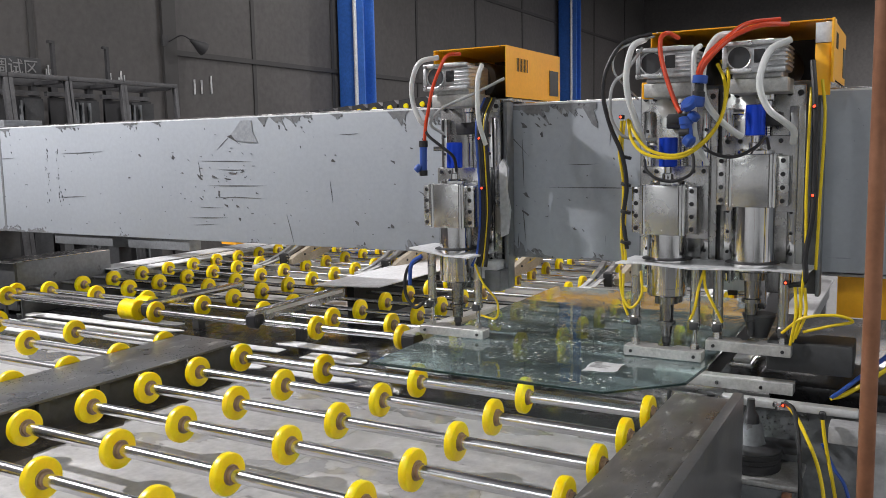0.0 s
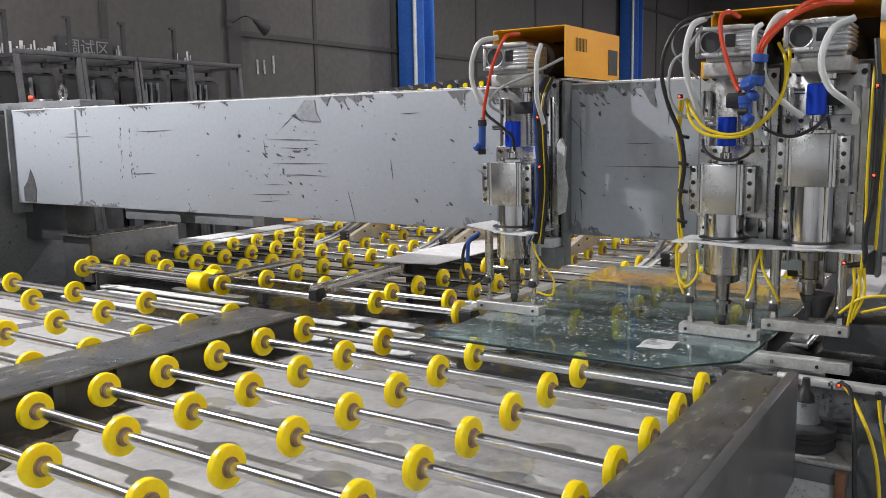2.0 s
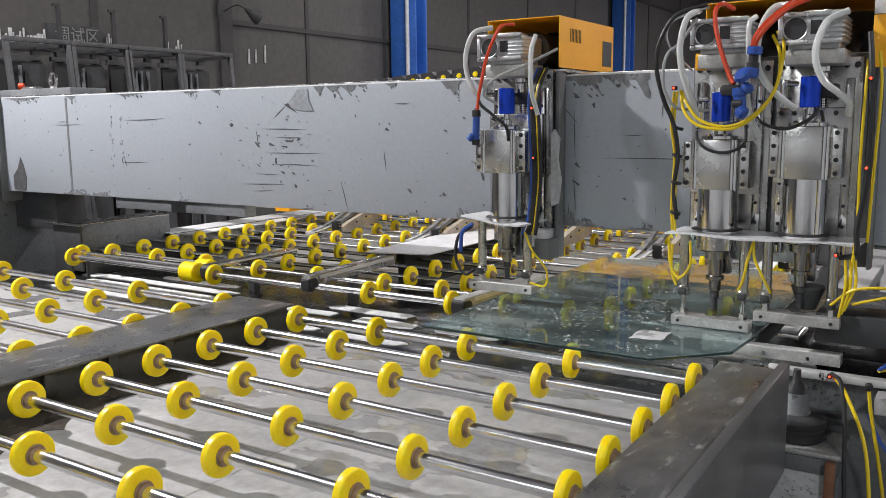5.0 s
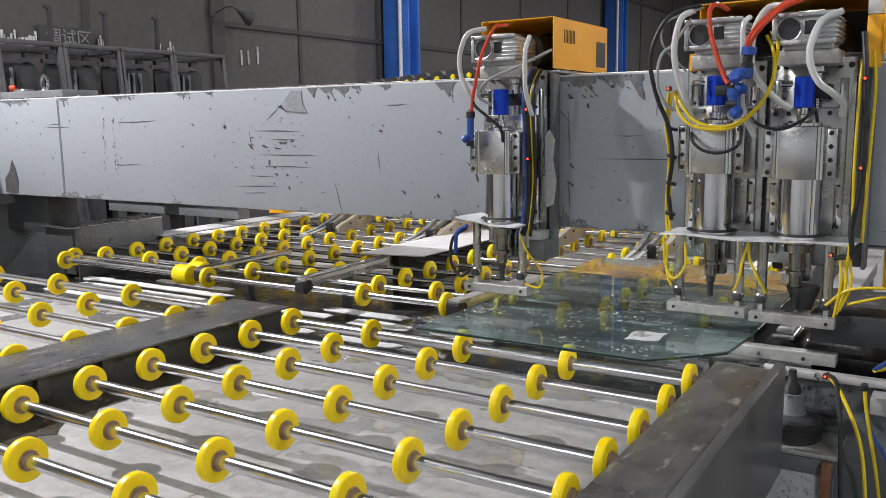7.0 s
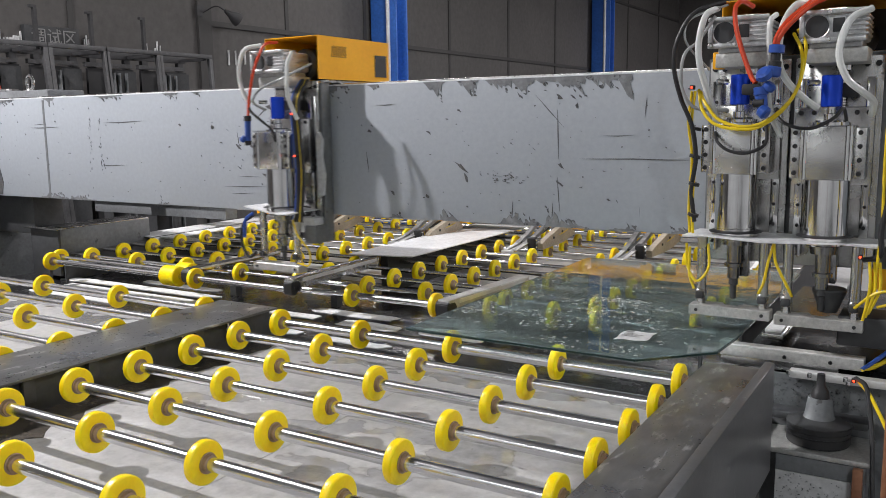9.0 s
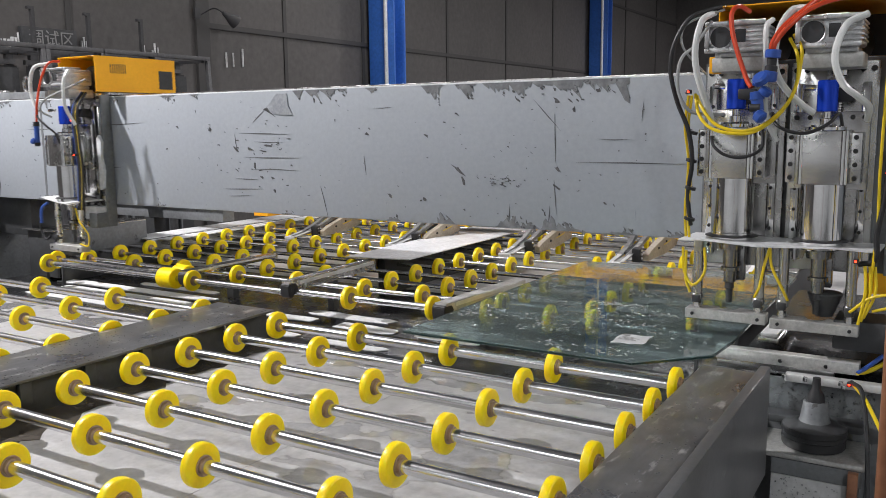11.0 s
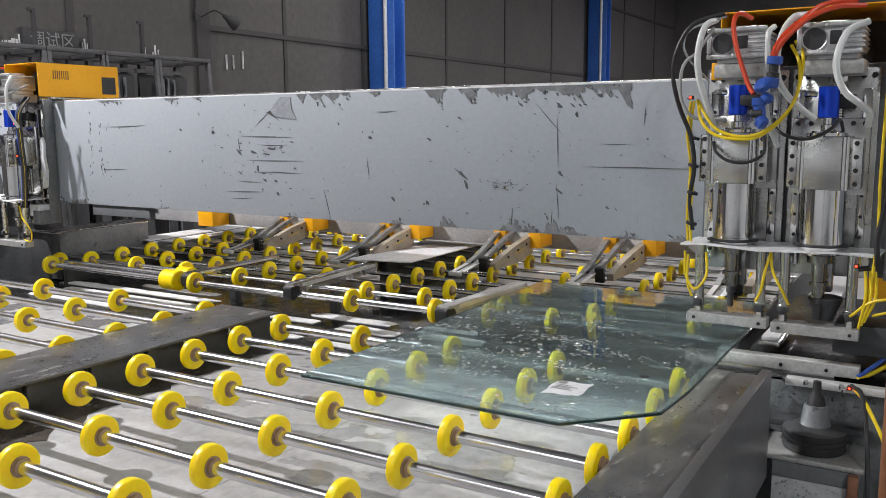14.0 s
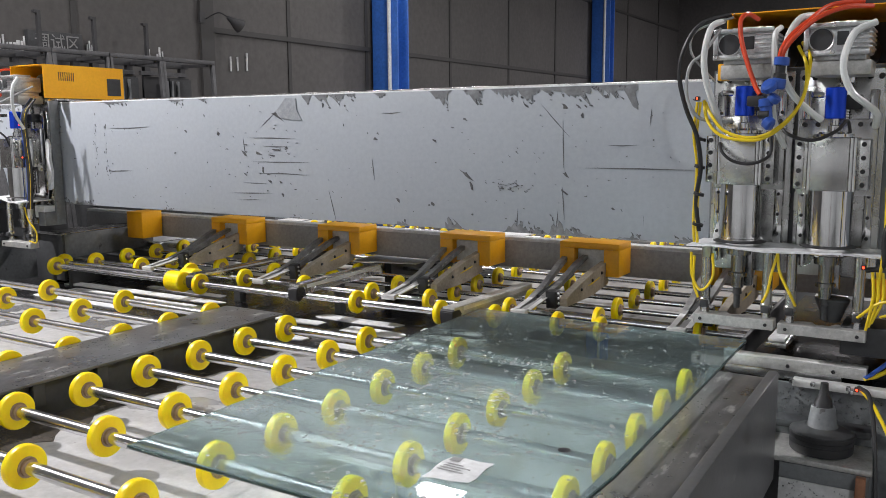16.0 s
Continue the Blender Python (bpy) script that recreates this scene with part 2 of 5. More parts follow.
    # whitish streaks painted for glints of the water film
    glint_streak = ramp(nt, noisy(nt, 8.0, 7, (0.55, 1.3, 1), 0.7), ((0.585, (0, 0, 0)), (0.61, (0.14, 0.14, 0.14)), (0.66, (0.04, 0.04, 0.04))))
    nt.links.new(mix(nt, 1.0, mirror_haze, glint_streak, "ADD"), ms.inputs[0])
    nt.links.new(b.outputs[0], ms.inputs[1])
    nt.links.new(film.outputs[0], ms.inputs[2])
    nt.links.new(ms.outputs[0], nt.nodes["Material Output"].inputs[0])
    return m


EDGE = plain("dark_green_glass_edge", (0.012, 0.03, 0.028), 0.2)
GLASS = glass_material()


# ---- mesh helpers ----
def part(name, bm, material, parent=None, label="", smooth=True):
    me = bpy.data.meshes.new(name)
    bm.to_mesh(me)
    bm.free()
    me.materials.append(material)
    if smooth:
        for p in me.polygons:
            p.use_smooth = True
        me.set_sharp_from_angle(angle=radians(32))
    ob = new(name, me)
    if parent:
        ob.parent = parent
    if label:
        ob["label"] = label
    return ob


def box(bm, x0, x1, y0, y1, z0, z1, bevel=0.0, m=None):
    g = bmesh.ops.create_cube(bm, size=1)
    vs = g["verts"]
    for v in vs:
        v.co = Vector(((x0 + x1) / 2 + v.co.x * (x1 - x0), (y0 + y1) / 2 + v.co.y * (y1 - y0), (z0 + z1) / 2 + v.co.z * (z1 - z0)))
        if m:
            v.co = m @ v.co
    if bevel:
        es = list({e for v in vs for e in v.link_edges})
        bmesh.ops.bevel(bm, geom=es, offset=bevel, segments=2, affect="EDGES", profile=0.5)
    return bm


def lathe(bm, p0, p1, profile, seg=24):
    """A turned body from p0 to p1: profile of (share of the length, radius)."""
    p0, p1 = Vector(p0), Vector(p1)
    q = (p1 - p0).to_track_quat("Z", "Y").to_matrix()
    rings = []
    for s, r in profile:
        c = p0.lerp(p1, s)
        rings.append([bm.verts.new(c + q @ Vector((r * math.cos(2 * math.pi * k / seg), r * math.sin(2 * math.pi * k / seg), 0))) for k in range(seg)])
    for a, b in zip(rings, rings[1:]):
        for k in range(seg):
            bm.faces.new((a[k], a[(k + 1) % seg], b[(k + 1) % seg], b[k]))
    bm.faces.new(list(reversed(rings[0])))
    bm.faces.new(rings[-1])
    return bm


def rod(bm, p0, p1, r, seg=20, edge=0.0):
    length = (Vector(p1) - Vector(p0)).length
    e = min(edge, r * 0.5, length * 0.4)
    if e:
        return lathe(bm, p0, p1, ((0, r - e), (e / length, r), (1 - e / length, r), (1, r - e)), seg)
    return lathe(bm, p0, p1, ((0, r), (1, r)), seg)


def hose(bm, pts, r, seg=8, steps=8):
    """A bent tube through the given points."""
    pts = [Vector(p) for p in pts]
    ext = [pts[0] * 2 - pts[1]] + pts + [pts[-1] * 2 - pts[-2]]
    path = []
    for i in range(1, len(ext) - 2):
        a, b, c, d = ext[i - 1:i + 3]
        for k in range(steps):
            t = k / steps
            path.append(0.5 * ((2 * b) + (c - a) * t + (2 * a - 5 * b + 4 * c - d) * t * t + (3 * b - a - 3 * c + d) * t ** 3))
    path.append(pts[-1])
    rings, normal = [], None
    for i, p in enumerate(path):
        d = (path[min(i + 1, len(path) - 1)] - path[max(i - 1, 0)]).normalized()
        if normal is None:
            normal = d.orthogonal().normalized()
        normal = (normal - d * normal.dot(d)).normalized()
        side = d.cross(normal)
        rings.append([bm.verts.new(p + r * (math.cos(2 * math.pi * k / seg) * normal + math.sin(2 * math.pi * k / seg) * side)) for k in range(seg)])
    for a, b in zip(rings, rings[1:]):
        for k in range(seg):
            bm.faces.new((a[k], a[(k + 1) % seg], b[(k + 1) % seg], b[k]))
    bm.faces.new(list(reversed(rings[0])))
    bm.faces.new(rings[-1])
    return bm


def prism(bm, outline, z0, z1):
    """An upright slab over a flat outline of (x, y)."""
    lo = [bm.verts.new((x, y, z0)) for x, y in outline]
    hi = [bm.verts.new((x, y, z1)) for x, y in outline]
    n = len(lo)
    bm.faces.new(list(reversed(lo)))
    bm.faces.new(hi)
    for k in range(n):
        bm.faces.new((lo[k], lo[(k + 1) % n], hi[(k + 1) % n], hi[k]))
    return bm


def B():
    return bmesh.new()


def thing(name, label, category, group="", kind="", at=(0, 0, 0)):
    ob = new(name)
    ob.empty_display_size = 0.05
    ob.location = at
    return tagged(ob, label, category, group, kind)


# ---- the hall ----
AXIS, RAD = 0.85, 0.047          # height of the roller shafts, radius of the wheels
TRAY_Z = 0.763
BEAM_Y = 0.54


def hall():
    tagged(part("floor", box(B(), -5.7, 9, -9, 24, -0.1, 0), FLOOR), "grey concrete workshop floor under the machines", "floor", kind="structure")
    tagged(part("ceiling", box(B(), -5.7, 9, -9, 24, 6.5, 6.6), CEIL), "dark sheet-metal workshop roof", "ceiling", kind="structure")
    w = tagged(part("wall_west", box(B(), -5.7, -5.5, -9, 24, 0, 6.5), WALLM), "dark grey panelled workshop wall with black seams", "wall", kind="structure")
    tagged(part("wall_north", box(B(), -5.5, 9, 24, 24.2, 0, 6.5), WALLM), "dark grey panelled end wall", "wall", kind="structure")
    # unseen walls, made pale to give the steel something bright to mirror
    tagged(part("wall_east", box(B(), 9, 9.2, -9, 24, 0, 6.5), PALEWALL), "unseen pale workshop wall that brightens reflections", "wall", kind="structure")
    tagged(part("wall_south", box(B(), -5.5, 9, -9.2, -9, 0, 6.5), PALEWALL), "unseen pale workshop wall that brightens reflections", "wall", kind="structure")
    for y in (-1.2, 1.0, 3.19, 6.32, 8.0, 10.4, 12.6, 14.8, 16.9, 19.4, 22):
        part("seam", box(B(), -5.5, -5.485, y - 0.03, y + 0.03, 0, 6.5), WALLSEAM, w)
    for z, y0 in ((2.68, 4.9), (4.4, -9)):
        part("rail", box(B(), -5.5, -5.47, y0, 24, z - 0.03, z + 0.03), WALLSEAM, w)
    part("seam", box(B(), -5.5, -5.46, 4.80, 5.0, 0, 6.5), WALLSEAM, w)
    rnd = random.Random(12)
    # row of pale bars for the glints of a reflecting window
    for k in range(17):
        y = 2.105 + 0.034 * k
        if not 2.21 < y < 2.26:
            part("glossy_strip", box(B(), -5.497, -5.475, y, y + rnd.uniform(0.006, 0.026), 2.20 + 0.03 * rnd.random(), 2.33 + 0.08 * rnd.random()), GLINT, w, "pale upright strip standing for a glint on the wall")
    # single glints further along, painted as thin pale bars
    for y in (3.31, 3.34, 3.37, 3.395, 4.04, 4.07, 4.18, 4.21, 4.25, 5.26, 5.375, 5.53):
        part("glossy_strip", box(B(), -5.497, -5.475, y, y + rnd.uniform(0.004, 0.010), 2.22 + 0.05 * rnd.random(), 2.34 + 0.12 * rnd.random()), GLINT, w, "pale upright strip standing for a glint on the wall")
    for y in (8.08, 16.75):
        c = thing("steel_column", "blue painted steel column standing along the workshop wall", "column", "blue columns", "structure", (0, 0, 0))
        part("flange", box(B(), -5.44, -5.0, y, y + 0.03, 0, 6.5, 0.004), BLUEC, c)
        part("flange", box(B(), -5.44, -5.0, y + 0.27, y + 0.30, 0, 6.5, 0.004), BLUEC, c)
        part("web", box(B(), -5.24, -5.2, y + 0.03, y + 0.27, 0, 6.5), BLUEC, c)
        part("conduit", rod(B(), (-5.12, y - 0.03, 0), (-5.12, y - 0.03, 6.5), 0.028, 12), WHITE, c, "white cable conduit")


def high_bay(x, y, z):
    c = thing("ceiling_lamp", "unseen grey bell-shaped high-bay lamp, added to light the hall", "lamp", "hall lamps")
    part("shade", lathe(B(), (x, y, z), (x, y, z + 0.34), ((0, 0.26), (0.02, 0.27), (0.45, 0.2), (0.7, 0.1), (1, 0.09)), 24), RACK, c)
    part("rod", rod(B(), (x, y, z + 0.34), (x, y, 6.5), 0.012, 8), RACK, c)
    part("bulb", lathe(B(), (x, y, z - 0.006), (x, y, z - 0.001), ((0, 0.2), (1, 0.22)), 24), LAMPGLOW, c, "glowing lamp glass")


hall()
# a lamp body for every light, the added fills included
for lx, ly, lz, lw, size in LAMPS:
    high_bay(lx, ly, lz + 0.02)


# ---- roller tables ----
def wheel_mesh():
    bm = B()
    lathe(bm, (-0.0105, 0, 0), (0.0105, 0, 0), ((0, 0.020), (0.005, 0.0435), (0.035, 0.0452), (0.10, 0.0464), (0.22, RAD), (0.78, RAD), (0.90, 0.0464), (0.965, 0.0452), (0.995, 0.0435), (1, 0.020)), 36)
    return bm


def hub_mesh():
    bm = B()
    lathe(bm, (-0.018, 0, 0), (0.022, 0, 0), ((0, 0.016), (0.04, 0.0225), (0.77, 0.0225), (0.79, 0.0215), (0.795, 0.0198), (0.775, 0.0196), (0.775, 0.0186), (0.88, 0.0184), (0.97, 0.0180), (1, 0.0145)), 28)
    for k in range(3):
        a = 2 * math.pi * k / 3
        rod(bm, (0.0150, 0.0180 * math.cos(a), 0.0180 * math.sin(a)), (0.0170, 0.0180 * math.cos(a), 0.0180 * math.sin(a)), 0.0018, 8)
    return bm


def roller(x0, x1, y, wheels, label, group, r=0.0148, wide=(), stands=()):
    """One driven shaft with its wheels; it turns about its own axis."""
    c = thing("conveyor_roller", label, "roller", group, at=(0, y, AXIS))
    part("shaft", rod(B(), (x0, 0, 0), (x1, 0, 0), r, 16, 0.002), SHAFT, c)
    for x in wheels:
        if not roller.meshes:
            w = part("wheel", wheel_mesh(), YELLOW, c)
            h = part("hub", hub_mesh(), HUB, w, "brown plastic hub")
            roller.meshes += [w.data, h.data]
        else:
            w = new("wheel", roller.meshes[0])
            h = new("hub", roller.meshes[1])
            w.parent, h.parent = c, w
            h["label"] = "brown plastic hub"
        w.location = (x - 0.013, 0, 0)
    for x, half in wide:
        part("sleeve", lathe(B(), (x - half, 0, 0), (x + half, 0, 0), ((0, 0.03), (0.02, 0.043), (0.06, RAD), (0.94, RAD), (0.98, 0.043), (1, 0.03)), 32), YELLOW, c, "wide yellow polyurethane sleeve")
    for x in stands:
        part("bearing_stand", box(B(), x - 0.005, x + 0.005, -0.008, 0.008, TRAY_Z - 0.05 - AXIS, 0.004), DARK, c, "dark bearing stand")
    return c


roller.meshes = []
COLS = [0.3475 * k for k in range(5)]
LEFT_COLS = [-0.402 - 0.495 * k for k in range(4)]
FAR_COLS = [-1.92, -1.56, -1.2, -0.84, -0.48, -0.11, 0.18, 0.54, 0.9, 1.26]
main_rollers = [roller(-0.032, 1.43, -0.2 * k, COLS, "polished steel conveyor shaft carrying yellow wheels with brown hubs", "front table rollers") for k in range(9)]
left_rollers = [roller(-2.4, -0.40, 0.03 - 0.2 * k, LEFT_COLS, "polished steel shaft with yellow wheels on the side table", "side table rollers") for k in range(9)]
far_rollers = [roller(-2.1, 1.4, 0.66 + 0.2 * k, FAR_COLS, "steel conveyor shaft with yellow wheels passing under the gantry beam", "rear table rollers", 0.010) for k in range(13)]
roller(-2.02, -0.40, 0.46, (-1.97, -0.92), "thick polished feed shaft with a wide yellow sleeve", "feed shafts", 0.0135, ((-1.08, 0.05),), (-2.0,))
roller(-2.06, -1.0, 0.55, (-2.03,), "thick polished feed shaft with a wide yellow sleeve", "feed shafts", 0.0135, ((-1.09, 0.045),), (-2.0,))
roller(-0.372, 0.40, 0.49, (-0.06, 0.335), "short polished feed shaft between the support rails", "feed shafts", 0.0135)
roller(0.42, 1.35, 0.52, (0.55, 0.80, 0.96), "short polished feed shaft between the support rails", "feed shafts", 0.0135, (), (1.3,))


DROP, nt, b = nodes("water")
b.inputs["Base Color"].default_value, b.inputs["Roughness"].default_value = (0.85, 0.88, 0.88, 1), 0.04
b.inputs["Transmission Weight"].default_value, b.inputs["IOR"].default_value = 0.92, 1.33


def drops(owner, x0, x1, y0, y1, z, count, seed):
    """Water beads lying in loose clusters on a plate."""
    rnd = random.Random(seed)
    bm = B()
    spots = [(rnd.uniform(x0, x1), rnd.uniform(y0, y1)) for k in range(14)]
    while count:
        sx, sy = rnd.choice(spots)
        x, y, r = rnd.gauss(sx, 0.035), rnd.gauss(sy, 0.09), 0.001 + 0.0024 * rnd.random() ** 3
        if x0 < x < x1 and y0 < y < y1:
            lathe(bm, (x, y, z + 0.0002), (x, y, z + 0.0002 + r * 0.5), ((0, r), (0.6, r * 0.8), (1, r * 0.2)), 7)
            count -= 1
    w = part("water", bm, DROP, owner, "clustered water drops")
    w["kind"] = "stuff"


def tables():
    tagged(part("drip_tray", box(B(), -2.5, 1.42, -1.9, 0.06, TRAY_Z - 0.012, TRAY_Z, 0.003), TRAY), "pale grey wet drip tray below the roller shafts", "tray", kind="structure")
    tagged(part("drip_tray", box(B(), -2.5, 1.55, 1.33, 3.4, TRAY_Z - 0.062, TRAY_Z - 0.05, 0.003), REARTRAY), "pale wet drip tray below the rear rollers, greyed for shade", "tray", kind="structure")
    # this stretch is coloured near-black for the shade of the beam
    tagged(part("drip_tray", box(B(), -2.5, 1.55, 0.42, 1.324, TRAY_Z - 0.062, TRAY_Z - 0.05, 0.003), WETBLACKSHADE), "wet drip tray below the gantry beam, coloured dark for the beam's shade", "tray", kind="structure")
    tagged(part("drip_tray", box(B(), -2.5, 1.42, 0.068, 0.414, TRAY_Z - 0.032, TRAY_Z - 0.02, 0.003), WETBLACKSHADE), "dark trough between the two roller tables", "tray", kind="structure")
    rnd = random.Random(31)
    edge, wide = [], 0.16
    for k in range(64):
        wide = min(0.26, max(0.10, wide + rnd.uniform(-0.035, 0.035)))
        edge.append((-0.144 + wide, 0.045 - 0.03 * k))
    ring = [(-0.144, 0.05)] + edge + [(-0.144, 0.03 - 0.03 * 64)]
    tagged(part("wet_patch", prism(B(), ring[::-1], TRAY_Z + 0.0003, TRAY_Z + 0.0009), SLUDGE, None, "", False), "dark brown wet sludge on the tray along the cover plate", "puddle", kind="structure")
    for x0, x1, y0, y1 in ((0.62, 0.6225, -1.9, 0.05), (-1.2, -1.1975, -1.9, 0.05)):
        tagged(part("tray_seam", box(B(), x0, x1, y0, y1, TRAY_Z + 0.0004, TRAY_Z + 0.0010), TRAVERSE), "grey joint in the drip tray", "seam", kind="structure")
    # dark cover plates over the drive shafts
    c = thing("cover_plate", "long dark steel cover plate, wet and scuffed", "cover plate", "cover plates")
    part("top_plate", box(B(), -0.399, -0.115, -2.0, 0.10, 0.866, 0.874, 0.002), DARKSTEEL, c)
    part("side_rail", box(B(), -0.160, -0.145, -2.0, 0.09, TRAY_Z, 0.866, 0.001), DARK, c)
    part("side_rail", box(B(), -0.385, -0.37, -2.0, 0.09, TRAY_Z, 0.866, 0.001), DARK, c)
    for k in range(10):
        y = -1.9 + 0.2 * k
        part("bearing_block", box(B(), -0.145, -0.125, y + 0.02, y + 0.055, 0.80, 0.866, 0.002), DARK, c)
        part("bolt", rod(B(), (-0.133, y - 0.03, 0.815), (-0.133, y - 0.03, 0.866), 0.005, 8), STEEL, c)
    drops(c, -0.39, -0.12, -1.5, 0.09, 0.874, 900, 20)
    c = thing("cover_plate", "dark steel edge plate with a raised rim, wet and scuffed", "cover plate", "cover plates")
    part("top_plate", box(B(), 1.412, 1.5645, -2.0, 0.13, 0.868, 0.876, 0.002), DARKSTEEL, c)
    bm = B()
    box(bm, 1.566, 1.592, -2.0, 0.12, 0.60, 0.900, 0.004)
    part("rim", bm, RIMGREY, c, "dark grey angle-steel rim")
    part("side_rail", box(B(), 1.435, 1.45, -2.0, 0.1, 0.60, 0.868, 0.001), DARK, c)
    drops(c, 1.415, 1.538, -1.5, 0.12, 0.876, 190, 21)
    # support table frame
    c = thing("table_frame", "grey welded steel frame carrying the roller tables", "machine frame")
    for x in (-2.11, 1.402):
        part("bearing_rail", box(B(), x - 0.006, x + 0.006, 0.62, 3.4, TRAY_Z - 0.05, 0.858, 0.001), DARK, c, "dark bearing rail")
    for x in (-2.44, -0.32, 1.49):
        part("beam", box(B(), x - 0.04, x + 0.04, -1.95, 3.4, 0.60, 0.70, 0.004), FRAMEGREY, c)
        for y in (-1.8, 0.9, 3.2):
            part("leg", box(B(), x - 0.04, x + 0.04, y - 0.04, y + 0.04, 0, 0.60, 0.004), FRAMEGREY, c)


tables()


def rail_bar(x0, y0, x1, y1, w, z, h, material, label):
    c = thing("support_rail", label, "rail", "support rails")
    d = Vector((x1 - x0, y1 - y0, 0))
    m = Matrix.Translation((x0, y0, z)) @ Matrix.Rotation(math.atan2(d.y, d.x), 4, "Z")
    part("bar", box(B(), 0, d.length, -w / 2, w / 2, -h, 0, 0.003, m), material, c)
    part("lip", box(B(), 0.06, d.length - 0.02, -w / 2 - 0.003, -w / 2 - 0.0002, -h * 0.45, -0.004, 0, m), BRIGHTALU, c, "bright side lip")
    bm = prism(B(), ((-0.014, -0.012), (-0.004, -0.004), (0.035, -0.006), (0.05, -0.026), (0.022, -0.058), (0.006, -0.068), (-0.010, -0.060), (-0.016, -0.036)), -w / 2 - 0.002, w / 2 + 0.002)
    for v in bm.verts:
        v.co = m @ Vector((v.co.x, v.co.z, v.co.y - 0.003))
    bmesh.ops.recalc_face_normals(bm, faces=bm.faces)
    bmesh.ops.bevel(bm, geom=list(bm.edges), offset=0.003, segments=2, affect="EDGES")
    part("end_clevis", bm, BLACK, c, "black rounded end clevis")
    part("post", box(B(), d.length * 0.5 - 0.02, d.length * 0.5 + 0.02, -w / 2 + 0.005, w / 2 - 0.005, TRAY_Z - 0.05 - z, -h, 0, m), DARK, c)
    return c


rail_bar(-0.375, 0.46, -0.40, 1.10, 0.042, 0.895, 0.042, STEEL, "narrow aluminium support rail with a black end cap")
rail_bar(0.41, 0.40, 0.45, 0.98, 0.052, 0.895, 0.042, FOOT, "wet aluminium support rail beside the glass")
rail_bar(-0.985, 0.46, -0.98, 1.05, 0.05, 0.892, 0.025, STEEL, "narrow aluminium support rail with a black end cap")


def sheets():
    p = thing("cover_sheet", "white plastic cover sheet lying over the rear rollers", "sheet", "cover sheets")
    part("sheet", prism(B(), ((-0.52, 1.05), (-0.20, 1.12), (-0.19, 2.42), (-0.55, 2.42)), 0.902, 0.907), WHITE, p)
    part("stay", box(B(), -0.40, -0.36, 1.15, 2.4, TRAY_Z - 0.05, 0.902), DARK, p)
    p = thing("cover_sheet", "white painted channel along the rear table edge", "sheet", "cover sheets")
    bm = B()
    box(bm, -2.28, -2.10, 1.18, 2.6, 0.875, 0.882, 0.002)
    box(bm, -2.06, -1.95, 1.22, 2.6, 0.872, 0.879, 0.002)
    box(bm, -2.10, -2.06, 1.18, 2.6, 0.80, 0.872)
    part("channel", bm, WHITE, p)
    rnd = random.Random(11)
    low = TRAY_Z - 0.049
    # white patches that paint reflections on the wet floor under the beam
    for x0, x1, y0, y1 in ((-2.2, -0.95, 0.60, 0.70), (-2.05, -0.80, 0.50, 0.575), (-2.3, -1.95, 0.44, 0.52), (-0.62, -0.30, 0.52, 0.60), (-0.45, 0.02, 0.64, 0.73),
                           (-0.20, 0.12, 0.50, 0.60), (-0.08, 0.30, 0.43, 0.49), (0.20, 0.50, 0.52, 0.62), (0.10, 0.42, 0.66, 0.72), (-1.7, -1.1, 0.75, 0.82)):
        n, ring = 14, []
        for k in range(n):
            a = 2 * math.pi * (k + 0.5) / n
            sx, sy = math.copysign(abs(math.cos(a)) ** 0.35, math.cos(a)), math.copysign(abs(math.sin(a)) ** 0.35, math.sin(a))
            ring.append(((x0 + x1) / 2 + (x1 - x0) / 2 * sx * rnd.uniform(0.86, 1.0), (y0 + y1) / 2 + (y1 - y0) / 2 * sy * rnd.uniform(0.75, 1.0)))
        tagged(part("wet_strip", prism(B(), ring, low, low + 0.003), WHITE), "white strip standing for a wet reflection in the trough", "strip", "strips in the trough")
    # more painted reflections, on the trough floor
    for x0, x1, y0, y1 in ((-2.2, -1.55, 0.13, 0.17), (-1.5, -0.72, 0.12, 0.18), (-1.9, -1.2, 0.24, 0.30), (-0.62, -0.12, 0.20, 0.27), (-0.05, 0.30, 0.19, 0.25), (0.0, 0.34, 0.30, 0.38), (-0.52, -0.20, 0.32, 0.38)):
        n, ring = 16, []
        for k in range(n):
            a = 2 * math.pi * (k + 0.5) / n
            sx, sy = math.copysign(abs(math.cos(a)) ** 0.3, math.cos(a)), math.copysign(abs(math.sin(a)) ** 0.3, math.sin(a))
            ring.append(((x0 + x1) / 2 + (x1 - x0) / 2 * sx * rnd.uniform(0.85, 1.0), (y0 + y1) / 2 + (y1 - y0) / 2 * sy * rnd.uniform(0.7, 1.0)))
        tagged(part("wet_strip", prism(B(), ring, TRAY_Z - 0.0195, TRAY_Z - 0.016), WHITE), "white strip standing for a wet reflection in the trough", "strip", "strips in the trough")


sheets()


